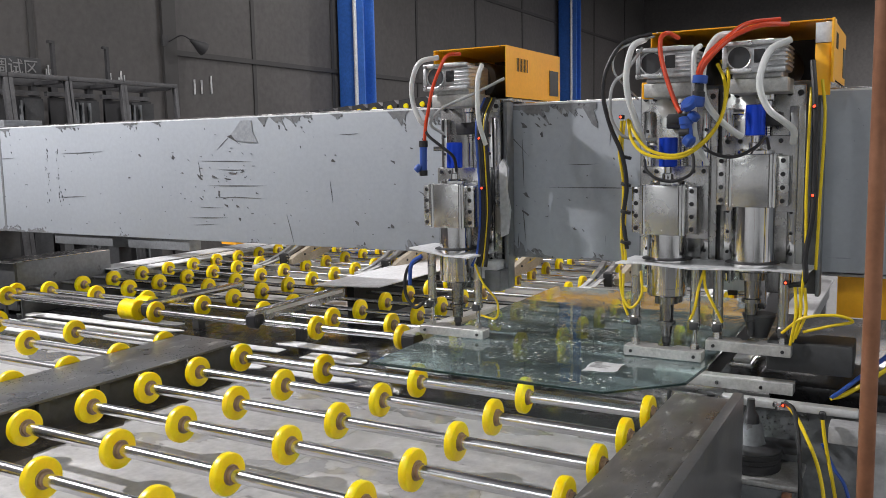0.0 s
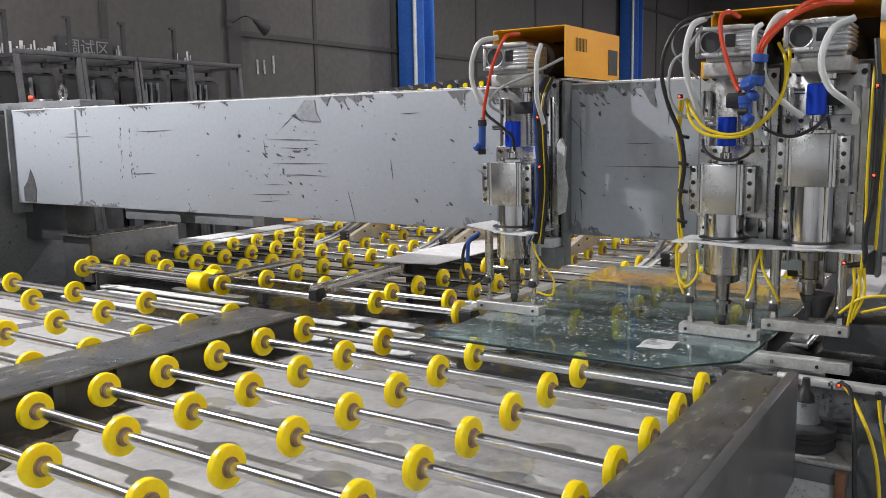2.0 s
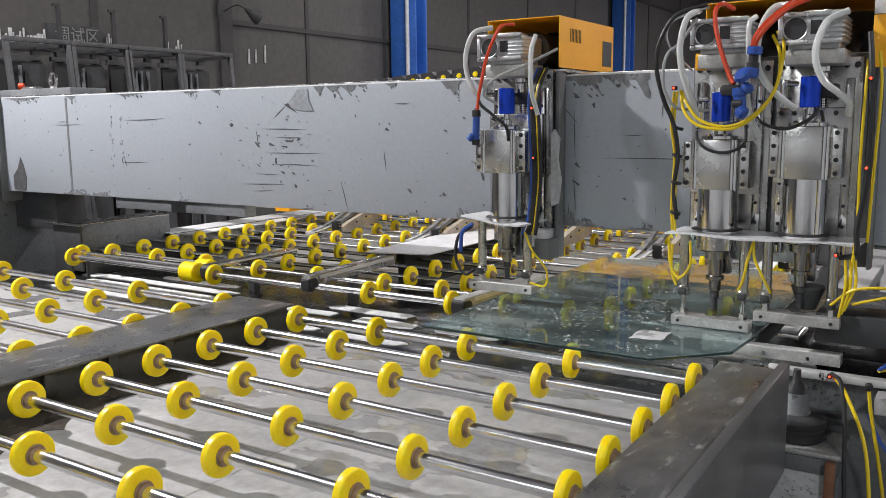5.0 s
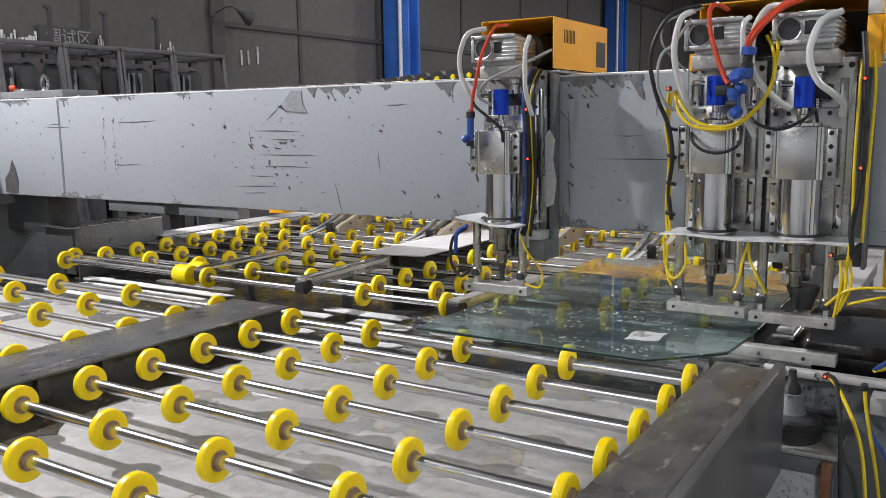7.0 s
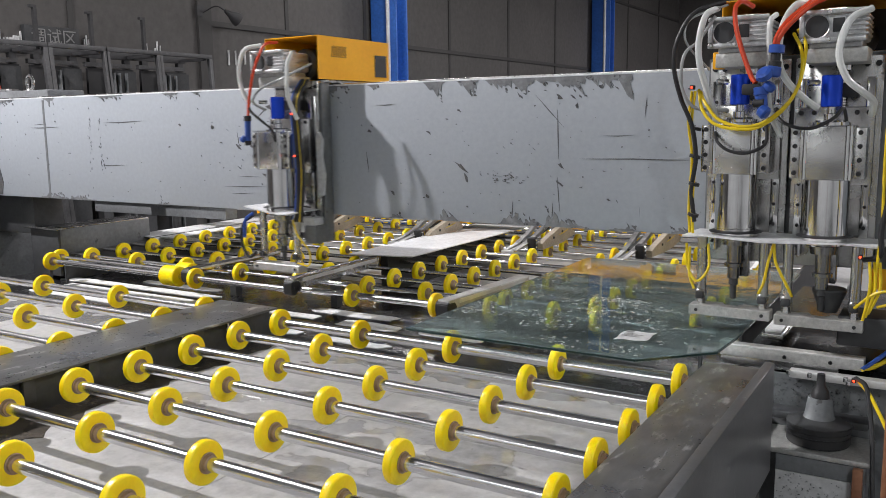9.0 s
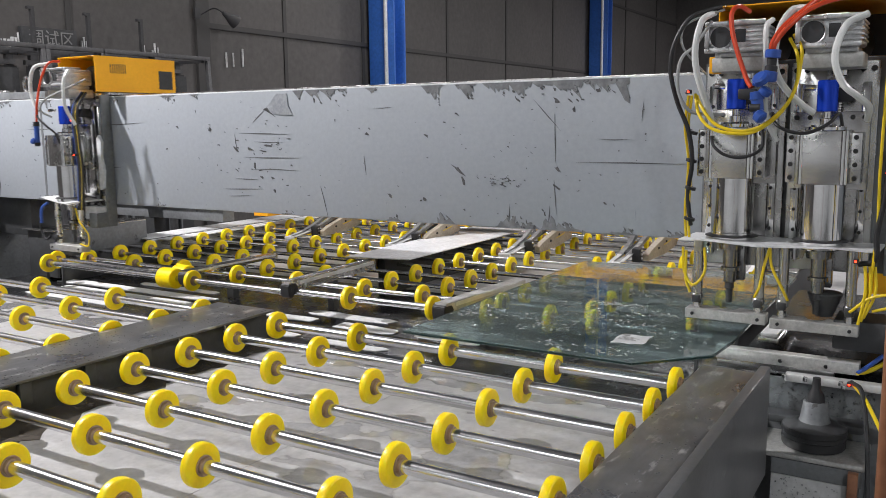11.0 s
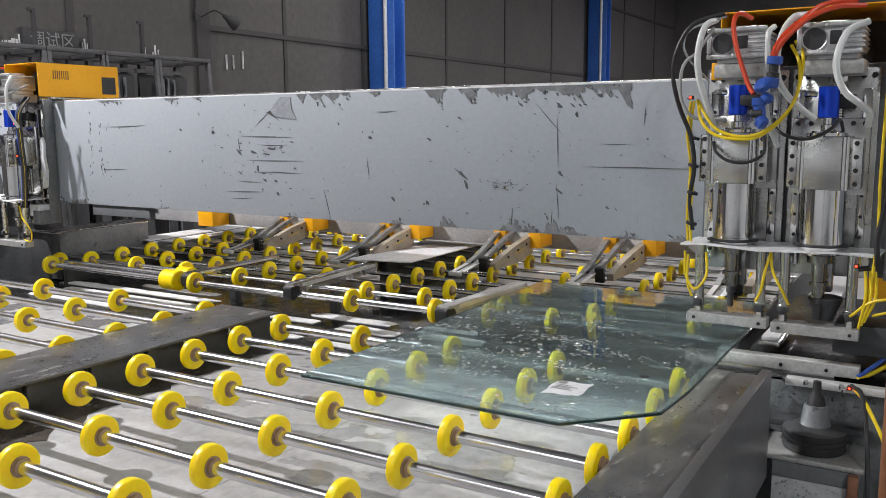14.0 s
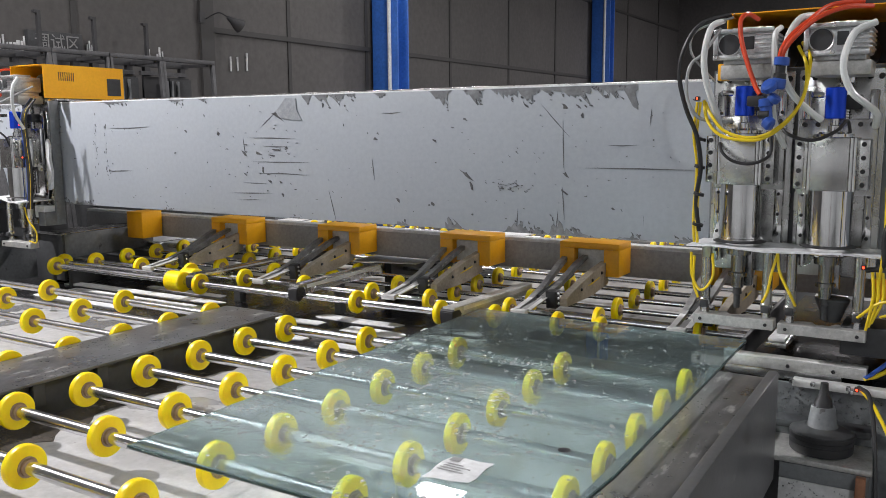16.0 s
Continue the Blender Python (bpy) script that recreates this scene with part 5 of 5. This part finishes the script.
# ---- glass, pushers, lower drill ----
def glass_sheet():
    c = thing("glass_sheet", "large wet greenish glass sheet lying on the rollers", "glass sheet")
    z = AXIS + RAD
    bm = prism(B(), ((0.537, -0.058), (1.262, -0.058), (1.432, 0.118), (1.445, 0.30), (1.445, 1.44), (0.537, 1.44)), z, z + 0.010)
    bmesh.ops.bevel(bm, geom=list(bm.edges), offset=0.0012, segments=1, affect="EDGES")
    g = part("pane", bm, GLASS, c)
    g.visible_shadow = False
    outline = ((0.537, -0.058), (1.262, -0.058), (1.432, 0.118), (1.445, 0.30), (1.445, 1.44), (0.537, 1.44))
    for (ax, ay), (bx, by) in zip(outline, outline[1:] + outline[:1]):
        d = Vector((bx - ax, by - ay, 0))
        m = Matrix.Translation((ax, ay, z)) @ Matrix.Rotation(math.atan2(d.y, d.x), 4, "Z")
        part("ground_edge", box(B(), 0, d.length, -0.0022, -0.0004, 0.0025, 0.0075, 0, m), EDGE, c, "dark green ground edge")
    lab = B()
    for i in range(7):
        for k in range(5):
            u, v = i / 6, k / 4
            lift = 0.002 * math.sin(5 * u + 3 * v) ** 2
            lab.verts.new((1.143 + 0.090 * u + 0.003 * math.sin(7 * v), 0.106 + 0.110 * v + 0.016 * u - 0.01 * u * v, z + 0.0106 + lift))
    lab.verts.ensure_lookup_table()
    for i in range(6):
        for k in range(4):
            lab.faces.new([lab.verts[n] for n in (i * 5 + k, i * 5 + 5 + k, i * 5 + 6 + k, i * 5 + 1 + k)])
    top = list(lab.faces)
    low = bmesh.ops.extrude_face_region(lab, geom=top)
    for v in low["geom"]:
        if isinstance(v, bmesh.types.BMVert):
            v.co.z += 0.0006
    bmesh.ops.recalc_face_normals(lab, faces=lab.faces)
    paper = part("paper_label", lab, WHITE, c, "white wet crumpled paper label with grey print")
    for x0, x1, y0, y1 in ((1.150, 1.172, 0.195, 0.215), (1.150, 1.205, 0.150, 0.153), (1.150, 1.195, 0.160, 0.163), (1.152, 1.210, 0.170, 0.173), (1.152, 1.190, 0.180, 0.183)):
        part("print_bar", box(B(), x0, x1, y0, y1, z + 0.0134, z + 0.0138), PALETEXT, paper)
    spot = part("wet_spot", lathe(B(), (1.318, 0.36, z + 0.0101), (1.318, 0.36, z + 0.0109), ((0, 0.013), (1, 0.011)), 20), BLACK, c, "small black sticker on the glass")
    rnd = random.Random(4)
    bm = B()

    def bead(x, y, r, flat=0.5):
        if 0.55 < x < 1.43 and -0.04 < y < 1.42 and x + 0.95 * (0.12 - y) < 1.41:
            a, q = rnd.uniform(0, 6.28), rnd.uniform(1.0, 1.7)
            lo = len(bm.verts)
            lathe(bm, (0, 0, 0), (0, 0, r * flat), ((0, r), (0.6, r * 0.8), (1, r * 0.2)), 7)
            bm.verts.ensure_lookup_table()
            for v in bm.verts[lo:]:
                px, py = v.co.x * q, v.co.y
                v.co = Vector((x + px * math.cos(a) - py * math.sin(a), y + px * math.sin(a) + py * math.cos(a), z + 0.0102 + v.co.z))
    for k in range(900):
        bead(rnd.uniform(0.56, 1.42), 1.42 * rnd.random() ** 0.7, 0.0011 + 0.0030 * rnd.random() ** 3)
    spots = [(rnd.uniform(0.62, 1.36), rnd.gauss(0.60, 0.15), 0.07, 40) for k in range(22)] + [(0.575 + 0.05 * rnd.random(), rnd.uniform(0.02, 1.0), 0.05, 24) for k in range(14)] + [(rnd.uniform(0.6, 1.25), rnd.uniform(-0.03, 0.05), 0.04, 16) for k in range(9)] + [(rnd.uniform(0.7, 1.4), rnd.uniform(0.1, 0.4), 0.05, 14) for k in range(12)]
    for sx, sy, wide, n in spots:
        turn = rnd.uniform(-0.5, 0.5)
        for k in range(n):
            u, v = rnd.gauss(0, wide), rnd.gauss(0, wide * 0.3)
            bead(sx + u * math.cos(turn) - v * math.sin(turn), sy + u * math.sin(turn) + v * math.cos(turn), 0.0014 + 0.0042 * rnd.random() ** 2.5, 0.4)
    w = part("water", bm, DROP, c, "scattered water drops")
    w["kind"] = "stuff"
    w.visible_shadow = False
    return c


glass = glass_sheet()


ARMS = (-1.244, -0.528, 0.163, 0.731, 1.30)


def pusher_carriage():
    c = thing("pusher_carriage", "grey traverse with four orange brackets and aluminium gripper arms", "pusher carriage")
    part("traverse", box(B(), -2.6, 1.9, 2.165, 2.33, 0.935, 1.052, 0.004), TRAVERSE, c, "grey box-section traverse")
    # white strip in place of the bright gap under the beam
    part("strip", box(B(), -2.6, 1.9, 2.17, 2.22, 1.052, 1.066, 0.002), WHITE, c, "white strip standing in for the bright gap above the traverse")
    part("bracket", box(B(), -2.04, -1.913, 2.02, 2.16, 0.938, 1.086, 0.003), ORANGE, c, "orange painted bracket")
    for x in ARMS + (1.90,):
        br = part("bracket", box(B(), x - 0.125, x + 0.125, 2.02, 2.16, 1.061, 1.086, 0.002), ORANGE, c, "orange painted arch bracket")
        part("side_leg", box(B(), x - 0.125, x - 0.062, 2.02, 2.16, 0.955, 1.0605, 0.002), ORANGE, br)
        part("side_leg", box(B(), x + 0.062, x + 0.125, 2.02, 2.16, 0.955, 1.0605, 0.002), ORANGE, br)
        part("bearing", box(B(), x - 0.060, x + 0.060, 2.050, 2.16, 0.965, 1.055, 0.004), WHITE, br, "white plastic bearing block")
    for x in ARMS:
        m = Matrix.Translation((x, 2.04, 0.970)) @ Matrix.Rotation(radians(8.0), 4, "X")
        bm = prism(B(), ((0.0, -0.045), (0.0, 0.045), (-0.12, 0.030), (-0.26, -0.002), (-0.30, -0.018), (-0.30, -0.05), (-0.12, -0.06)), 0.0, 0.03)
        for v in bm.verts:
            v.co = m @ Vector((v.co.z + 0.045 + 0.17 * v.co.x, v.co.x, v.co.y))
        bmesh.ops.recalc_face_normals(bm, faces=bm.faces)
        bmesh.ops.bevel(bm, geom=list(bm.edges), offset=0.0015, segments=1, affect="EDGES")
        body = part("gripper_arm", bm, TANPLATE, c, "dull tan wedge-shaped gripper arm", False)
        for x0, x1, lean in ((-0.115, -0.092, 0.0), (-0.040, -0.018, 0.10)):
            bm = prism(B(), ((0.02, 0.06), (-0.06, 0.050), (-0.22, 0.006), (-0.36, -0.014), (-0.47, -0.014), (-0.47, -0.024), (-0.35, -0.026), (-0.21, -0.010), (-0.05, 0.030), (0.02, 0.044)), x0, x1)
            for v in bm.verts:
                v.co = m @ Vector((v.co.z + lean * v.co.x, v.co.x, v.co.y))
            bmesh.ops.recalc_face_normals(bm, faces=bm.faces)
            part("finger", bm, FINGER, body, "worn steel finger with bright edges", False)
            # bright strip along the top edge near the finger's tip
            part("wear_strip", box(B(), x0 + 0.002 - 0.24 * lean, x1 - 0.002 - 0.24 * lean, -0.465, -0.30, -0.0135, -0.0115, 0, m), BRIGHTALU, body, "bright finger edge")
        part("grip_pad", box(B(), -0.117, -0.055, -0.492, -0.471, -0.030, -0.010, 0.003, m), BRIGHTALU, body)
        # dark strip fills the gap between the two finger bars
        part("web", box(B(), -0.091, -0.062, -0.32, -0.02, -0.020, -0.008, 0.001, m), DARK, body, "dark strip filling the gap between the fingers")
        part("pivot", box(B(), -0.052, -0.010, -0.325, -0.285, -0.055, 0.012, 0.004, m), BLACK, body, "black pivot block")
        for q in (0.004, 0.022, -0.016):
            part("pivot_screw", lathe(B(), m @ Vector((-0.0095, -0.305, q - 0.022)), m @ Vector((-0.005, -0.305, q - 0.022)), ((0, 0.006), (1, 0.004)), 8), STEEL, body)
        for q, z in ((-0.20, -0.012), (-0.12, 0.002), (-0.05, 0.012)):
            part("rivet", lathe(B(), m @ Vector((0.075 + 0.17 * q, q, z)), m @ Vector((0.080 + 0.17 * q, q, z)), ((0, 0.007), (1, 0.005)), 10), BLACK, body)
        part("cable", hose(B(), [m @ Vector(p) for p in ((0.062, 0.0, 0.012), (0.060, -0.08, -0.004), (0.042, -0.17, -0.012), (0.015, -0.27, -0.008))], 0.003), YELCABLE, body, "yellow cable")
    return c


pusher = pusher_carriage()


def lower_drill():
    g = thing("machine_bed", "dark wet machine bed with a pale catch pan beside the table", "machine bed")
    c = thing("lower_support", "machined aluminium support bar travelling below the twin heads", "machine bar")
    part("bar", box(B(), 1.40, 1.783, 0.345, 0.40, 0.842, 0.872, 0.0012), FOOT, c)
    part("bar_lip", box(B(), 1.40, 1.783, 0.3445, 0.355, 0.8722, 0.8755, 0.0006), BRIGHTALU, c, "bright upper edge")
    bolts("bolt", (1.58, 1.70), (0.857,), 0.345, c, CHROME, r=0.006)
    part("under_bar", box(B(), 1.40, 1.72, 0.36, 0.42, 0.812, 0.8415, 0.002), STEEL, c)
    part("bar_end", box(B(), 1.60, 1.95, 0.30, 0.3325, 0.812, 0.834, 0.003), BRIGHTALU, c, "pale sensor rail")
    part("post", box(B(), 1.63, 1.67, 0.38, 0.42, 0.45, 0.83), DARK, c)
    part("guide", box(B(), 1.495, 1.555, 0.46, 0.75, 0.875, 0.892, 0.003), STEEL, g)
    part("guide_pad", box(B(), 1.50, 1.55, 0.475, 0.61, 0.892, 0.902, 0.003), WHITE, g, "white plastic pad")
    part("bed", box(B(), 1.46, 2.25, 0.43, 1.5, 0.80, 0.85, 0.003), WETBLACKSHADE, g, "dark wet machine bed")
    part("cable", hose(B(), ((1.775, 0.30, 0.83), (1.82, 0.22, 0.80), (1.88, 0.12, 0.70), (1.91, 0.05, 0.5)), 0.005), YELCABLE, c, "yellow cable")
    part("cable", hose(B(), ((1.871, 0.20, 0.84), (1.88, 0.195, 0.777), (1.898, 0.19, 0.69), (1.915, 0.185, 0.60), (1.93, 0.18, 0.5)), 0.0046), YELCABLE, c, "yellow cable")
    part("cable", hose(B(), ((1.873, 0.21, 0.765), (1.902, 0.205, 0.705), (1.929, 0.20, 0.665), (1.945, 0.195, 0.60), (1.95, 0.19, 0.5)), 0.0046), BLUEP, c, "blue cable")
    part("sensor_plug", lathe(B(), (1.871, 0.20, 0.852), (1.872, 0.20, 0.832), ((0, 0.006), (0.2, 0.009), (0.8, 0.009), (1, 0.006)), 12), BLACK, c, "black sensor plug")
    part("junction_box", box(B(), 1.885, 2.03, 0.215, 0.29, 0.765, 0.811, 0.004), TRAVERSE, c, "pale grey junction box")
    led(c, 1.765, 0.292, 0.828)
    part("cable", hose(B(), ((1.77, 0.30, 0.835), (1.80, 0.25, 0.825), (1.822, 0.18, 0.74), (1.835, 0.12, 0.62), (1.85, 0.08, 0.48)), 0.006), BLACK, c, "black cable")
    for bx, bz in ((1.60, 0.829), (1.655, 0.828), (1.745, 0.829), (1.752, 0.821)):
        part("fitting", box(B(), bx - 0.006, bx + 0.006, 0.285, 0.299, bz - 0.006, bz + 0.006, 0.002), CHROME, c, "small chrome fitting")
    d = thing("lower_drill_motor", "black belt pulley and spindle on a grey base", "drill motor")
    part("base", box(B(), 1.525, 1.825, 0.145, 0.334, 0.645, 0.660, 0.004), FOOT, d, "grey steel base plate with a bright worn edge")
    part("base_side", box(B(), 1.66, 1.815, 0.165, 0.333, 0.30, 0.645, 0.004), FRAMEGREY, d)
    part("pan_leg", box(B(), 2.3, 2.35, -1.0, -0.95, 0, 0.47), DARK, g)
    part("front_skirt", box(B(), 1.60, 1.82, 0.147, 0.160, 0.600, 0.644, 0.002), FRAMEGREY, d)
    part("front_panel", box(B(), 1.60, 1.785, 0.149, 0.1605, 0.30, 0.599, 0.002), PALETRAY, d, "pale wet front panel")
    part("post", box(B(), 1.788, 1.812, 0.125, 0.146, 0.30, 0.644, 0.002), COPPER, d, "rusty brown post")
    cx, cy = 1.690, 0.246
    part("pulley", lathe(B(), (cx, cy, 0.660), (cx, cy, 0.716), ((0, 0.070), (0.05, 0.079), (0.12, 0.081), (0.48, 0.0815), (0.5, 0.0795), (0.54, 0.0795), (0.56, 0.0815), (0.72, 0.0815), (0.74, 0.080), (0.77, 0.080), (0.79, 0.083), (0.96, 0.083), (1, 0.080)), 40), BLACK, d, "black grooved belt pulley")
    part("pulley_cap", lathe(B(), (cx, cy, 0.716), (cx, cy, 0.730), ((0, 0.081), (0.12, 0.081), (0.3, 0.076), (0.9, 0.046), (1, 0.042)), 40), DARK, d, "dark grey sloping pulley cap")
    part("arm", box(B(), 1.545, 1.81, 0.262, 0.33, 0.700, 0.724, 0.008), DARK, d)
    part("cone", lathe(B(), (cx, cy, 0.728), (cx, cy, 0.785), ((0, 0.042), (0.1, 0.038), (0.9, 0.031), (1, 0.029)), 28), FRAMEGREY, d, "grey conical spindle housing")
    part("quill", lathe(B(), (cx, cy, 0.785), (cx, cy, 0.850), ((0, 0.024), (0.3, 0.021), (0.5, 0.012), (1, 0.010)), 20), BLACK, d)
    part("guard_panel", box(B(), 1.842, 2.35, 0.36, 0.368, 0.30, 0.72, 0.002), PALETRAY, g, "pale wet splash guard panel")
    part("backplate", box(B(), 1.53, 1.98, 0.336, 0.35, 0.30, 0.81), FRAMEGREY, d)
    rnd = random.Random(5)
    bm = B()
    for k in range(420):
        x, z, r = rnd.uniform(1.54, 1.83), rnd.uniform(0.70, 0.80), 0.0015 + 0.002 * rnd.random()
        lathe(bm, (x, 0.3355, z), (x, 0.333, z), ((0, r), (1, r * 0.4)), 6)
    o = part("water", bm, DROP, d, "splashed water drops")
    o["kind"] = "stuff"
    part("catch_pan", box(B(), 1.60, 2.4, -1.6, 0.11, 0.47, 0.49, 0.003), PALETRAY, g, "pale wet catch pan")
    bm = B()
    for k in range(220):
        x, zz, r = rnd.uniform(1.605, 1.78), rnd.uniform(0.42, 0.595), 0.0012 + 0.0018 * rnd.random()
        lathe(bm, (x, 0.1488, zz), (x, 0.1465, zz), ((0, r), (1, r * 0.4)), 6)
    o = part("water", bm, DROP, d, "splashed water drops")
    o["kind"] = "stuff"
    e = thing("side_cabinet", "pale grey machine cabinet with an orange top corner", "machine cabinet")
    part("body", box(B(), 2.05, 2.9, 0.60, 1.1, 0.05, 1.02, 0.006), BEAM, e)
    part("top", box(B(), 1.68, 2.3, 0.62, 1.1, 1.142, 1.15, 0.003), WHITE, e, "white sheet-metal lid")
    part("panel", box(B(), 1.765, 2.3, 0.63, 1.1, 1.02, 1.142), ORANGE, e, "orange sheet-metal cover")
    part("leg", box(B(), 2.06, 2.1, 0.62, 0.66, 0, 0.05), DARK, e)
    for q, m in ((0, BLUEP), (1, YELCABLE)):
        k = tagged(part("loose_hose", hose(B(), ((2.05 + 0.03 * q, 0.55, 1.1), (1.93, 0.45 - 0.04 * q, 0.98 - 0.03 * q), (1.82, 0.38, 0.88 - 0.02 * q), (1.78, 0.34, 0.85)), 0.006), m), ("blue" if q == 0 else "yellow") + " loose hose hanging beside the drill bed", "hose", "loose hoses")
    return c, d


support, drill_motor = lower_drill()


def near_pipe():
    c = thing("copper_pipe", "upright copper-brown pipe standing beside the walkway", "pipe")
    part("tube", rod(B(), (1.9185, -1.0, 0), (1.9150, -1.0, 2.6), 0.0095, 20), COPPER, c)
    part("base", lathe(B(), (1.9185, -1.0, 0), (1.9185, -1.0, 0.02), ((0, 0.05), (1, 0.045)), 20), COPPER, c)


near_pipe()


# ---- racks and sign at the wall ----
def racks():
    for y0, w in ((1.80, 0.55), (2.395, 0.545), (2.965, 0.575), (3.57, 0.64)):
        c = thing("steel_rack", "dark welded steel storage rack with a tall hooked rear post", "rack", "racks by the wall")
        for y in (y0, y0 + w):
            part("leg", box(B(), -4.72, -4.68, y - 0.02, y + 0.02, 0, 2.2, 0.002, Matrix.Translation((0, y, 2.2)) @ Matrix.Rotation(radians(3.5), 4, "X") @ Matrix.Translation((0, -y, -2.2))), RACKPALE, c, "worn grey leg")
        part("top_bar", box(B(), -4.72, -4.68, y0 - 0.02, y0 + w + 0.02, 2.2005, 2.24, 0.002), RACKPALE, c)
        part("top_bar", box(B(), -5.12, -5.08, y0 - 0.02, y0 + w + 0.02, 2.17, 2.235, 0.002), RACK, c)
        for y in (y0, y0 + w - 0.04):
            part("side_bar", box(B(), -5.08, -4.72, y - 0.012, y + 0.012, 2.18, 2.21), RACK, c)
        part("tall_post", box(B(), -5.12, -5.085, y0 + 0.14, y0 + 0.172, 0, 2.60), RACK, c)
        part("hook", box(B(), -5.12, -5.085, y0 + 0.11, y0 + 0.1395, 2.575, 2.60), RACK, c)
        for y in (y0 + 0.13, y0 + w - 0.05):
            part("rear_post", box(B(), -5.13, -5.08, y - 0.03, y + 0.03, 0, 2.17), RACK, c)
        part("mid_bar", box(B(), -5.08, -5.04, y0 + 0.02, y0 + w - 0.03, 2.085, 2.125), RACKPALE, c)
        part("panel", box(B(), -5.04, -5.01, y0 + 0.02, y0 + w - 0.04, 0.02, 2.07), BLACK, c, "black stored panel")
        part("panel", box(B(), -4.98, -4.955, y0 + 0.30, y0 + w - 0.06, 0.02, 2.05), DARK, c, "dark stored panel")
        for y in (y0 + 0.24,) if y0 < 2.9 else (y0 + 0.24, y0 + 0.30, y0 + 0.38):
            part("panel_frame", box(B(), -4.95, -4.925, y, y + 0.02, 0.02, 2.03), FRAMEGREY, c, "grey panel edge")
    s = thing("wall_sign", "dark grey sign board with pale lettering on the wall", "sign")
    part("board", box(B(), -5.5, -5.44, 2.665, 3.235, 2.25, 2.468, 0.004), DARK, s)
    cu = bpy.data.curves.new("lettering", "FONT")
    cu.body, cu.size, cu.align_x, cu.align_y, cu.extrude = "\u8c03\u8bd5\u533a", 0.16, "CENTER", "CENTER", 0.002
    o = new("lettering", cu)
    o.matrix_world = Matrix.Translation((-5.437, 2.965, 2.362)) @ Euler((radians(90), 0, radians(90))).to_matrix().to_4x4()
    o.parent = s
    cu.materials.append(PALETEXT)
    l = thing("wall_lamp", "dark bell-shaped work lamp on a wall arm", "lamp")
    part("arm", hose(B(), ((-5.46, 4.88, 2.79), (-5.3, 4.92, 2.85), (-5.22, 4.99, 2.80)), 0.008), RACK, l)
    part("shade", lathe(B(), (-5.22, 4.98, 2.80), (-5.18, 5.14, 2.71), ((0, 0.02), (0.3, 0.035), (0.8, 0.075), (1, 0.08)), 20), RACK, l)
    part("mount", box(B(), -5.47, -5.45, 4.78, 4.86, 2.74, 2.86), RACK, l)


racks()


# ---- what moves ----
def motions():
    def key(ob, rows):
        walk(ob, [(t, pose(*p)) for t, p in rows])
    key(head1, [(0, (0.000, 0, 0)), (7, (0.000, 0, 0)), (7.25, (-0.002, 0, 0)), (7.5, (-0.050, 0, 0)), (7.75, (-0.160, 0, 0)), (8, (-0.306, 0, 0)), (8.5, (-0.623, 0, 0)), (9, (-0.948, 0, 0)), (9.2, (-1.080, 0, 0)), (9.75, (-1.446, 0, 0)), (10.25, (-1.779, 0, 0)), (10.8, (-2.145, 0, 0)), (11.25, (-2.441, 0, 0)), (11.5, (-2.596, 0, 0)), (11.75, (-2.730, 0, 0)), (12, (-2.742, 0, 0)), (16, (-2.742, 0, 0))])
    key(slide1, [(0, (0, 0, 0)), (2.6, (0, 0, 0)), (3, (0, 0, 0.026)), (3.5, (0, 0, 0.062)), (4, (0, 0, 0.078)), (4.3, (0, 0, 0.079)), (16, (0, 0, 0.079))])
    key(foot1, [(0, (0, 0, 0)), (4.3, (0, 0, 0)), (5.0, (0, 0, 0.04)), (16, (0, 0, 0.04))])
    key(head2, [(0, (0.007, 0, 0)), (7.0, (0.007, 0, 0)), (7.2, (0.011, 0, 0)), (7.5, (0.059, 0, 0)), (7.8, (0.100, 0, 0)), (8, (0.107, 0, 0)), (16, (0.107, 0, 0))])
    for unit in (support, drill_motor):
        key(unit, [(0, (-0.100, 0, 0)), (7.0, (-0.100, 0, 0)), (7.2, (-0.096, 0, 0)), (7.5, (-0.048, 0, 0)), (7.8, (-0.007, 0, 0)), (8, (0, 0, 0)), (16, (0, 0, 0))])
    key(slide2, [(0, (0, 0, 0)), (4.3, (0, 0, 0)), (4.8, (0, 0, 0.03)), (5.5, (0, 0, 0.085)), (5.9, (0, 0, 0.096)), (16, (0, 0, 0.096))])
    key(foot2, [(0, (0, 0, 0)), (5.3, (0, 0, 0)), (5.9, (0, 0, 0.045)), (16, (0, 0, 0.045))])
    cx, cy, cz = chain.location
    key(chain, [(0, (cx, cy, cz)), (7.2, (cx, cy, cz)), (7.5, (cx - 0.052, cy, cz)), (8, (cx - 0.313, cy, cz, 0, -3, 0)), (9, (cx - 0.97, cy, cz, 0, -8, 0)), (10, (cx - 1.68, cy, cz, 0, -10, 0)), (11.5, (cx - 2.66, cy, cz, 0, -10, 0)), (16, (cx - 2.76, cy, cz, 0, -10, 0))])
    feed = [(0, 0.000), (12.05, 0.000), (12.3, -0.024), (12.5, -0.063), (13, -0.210), (13.5, -0.353), (14, -0.502), (14.5, -0.647), (15, -0.782), (15.5, -0.929), (16, -1.064)]
    key(glass, [(t, (0.008, d + 0.016, 0)) for t, d in feed])
    key(pusher, [(t, (0, d, 0)) for t, d in feed])
    for r in main_rollers:
        y, rows = r.location.y, [(0, (0, r.location.y, AXIS)), (12.1, (0, r.location.y, AXIS))]
        for k in range(1, 24):
            t = 12.1 + 3.9 * k / 23
            rows.append((t, (0, y, AXIS, math.degrees(1.064 * k / 23 / RAD), 0, 0)))
        key(r, rows)


motions()
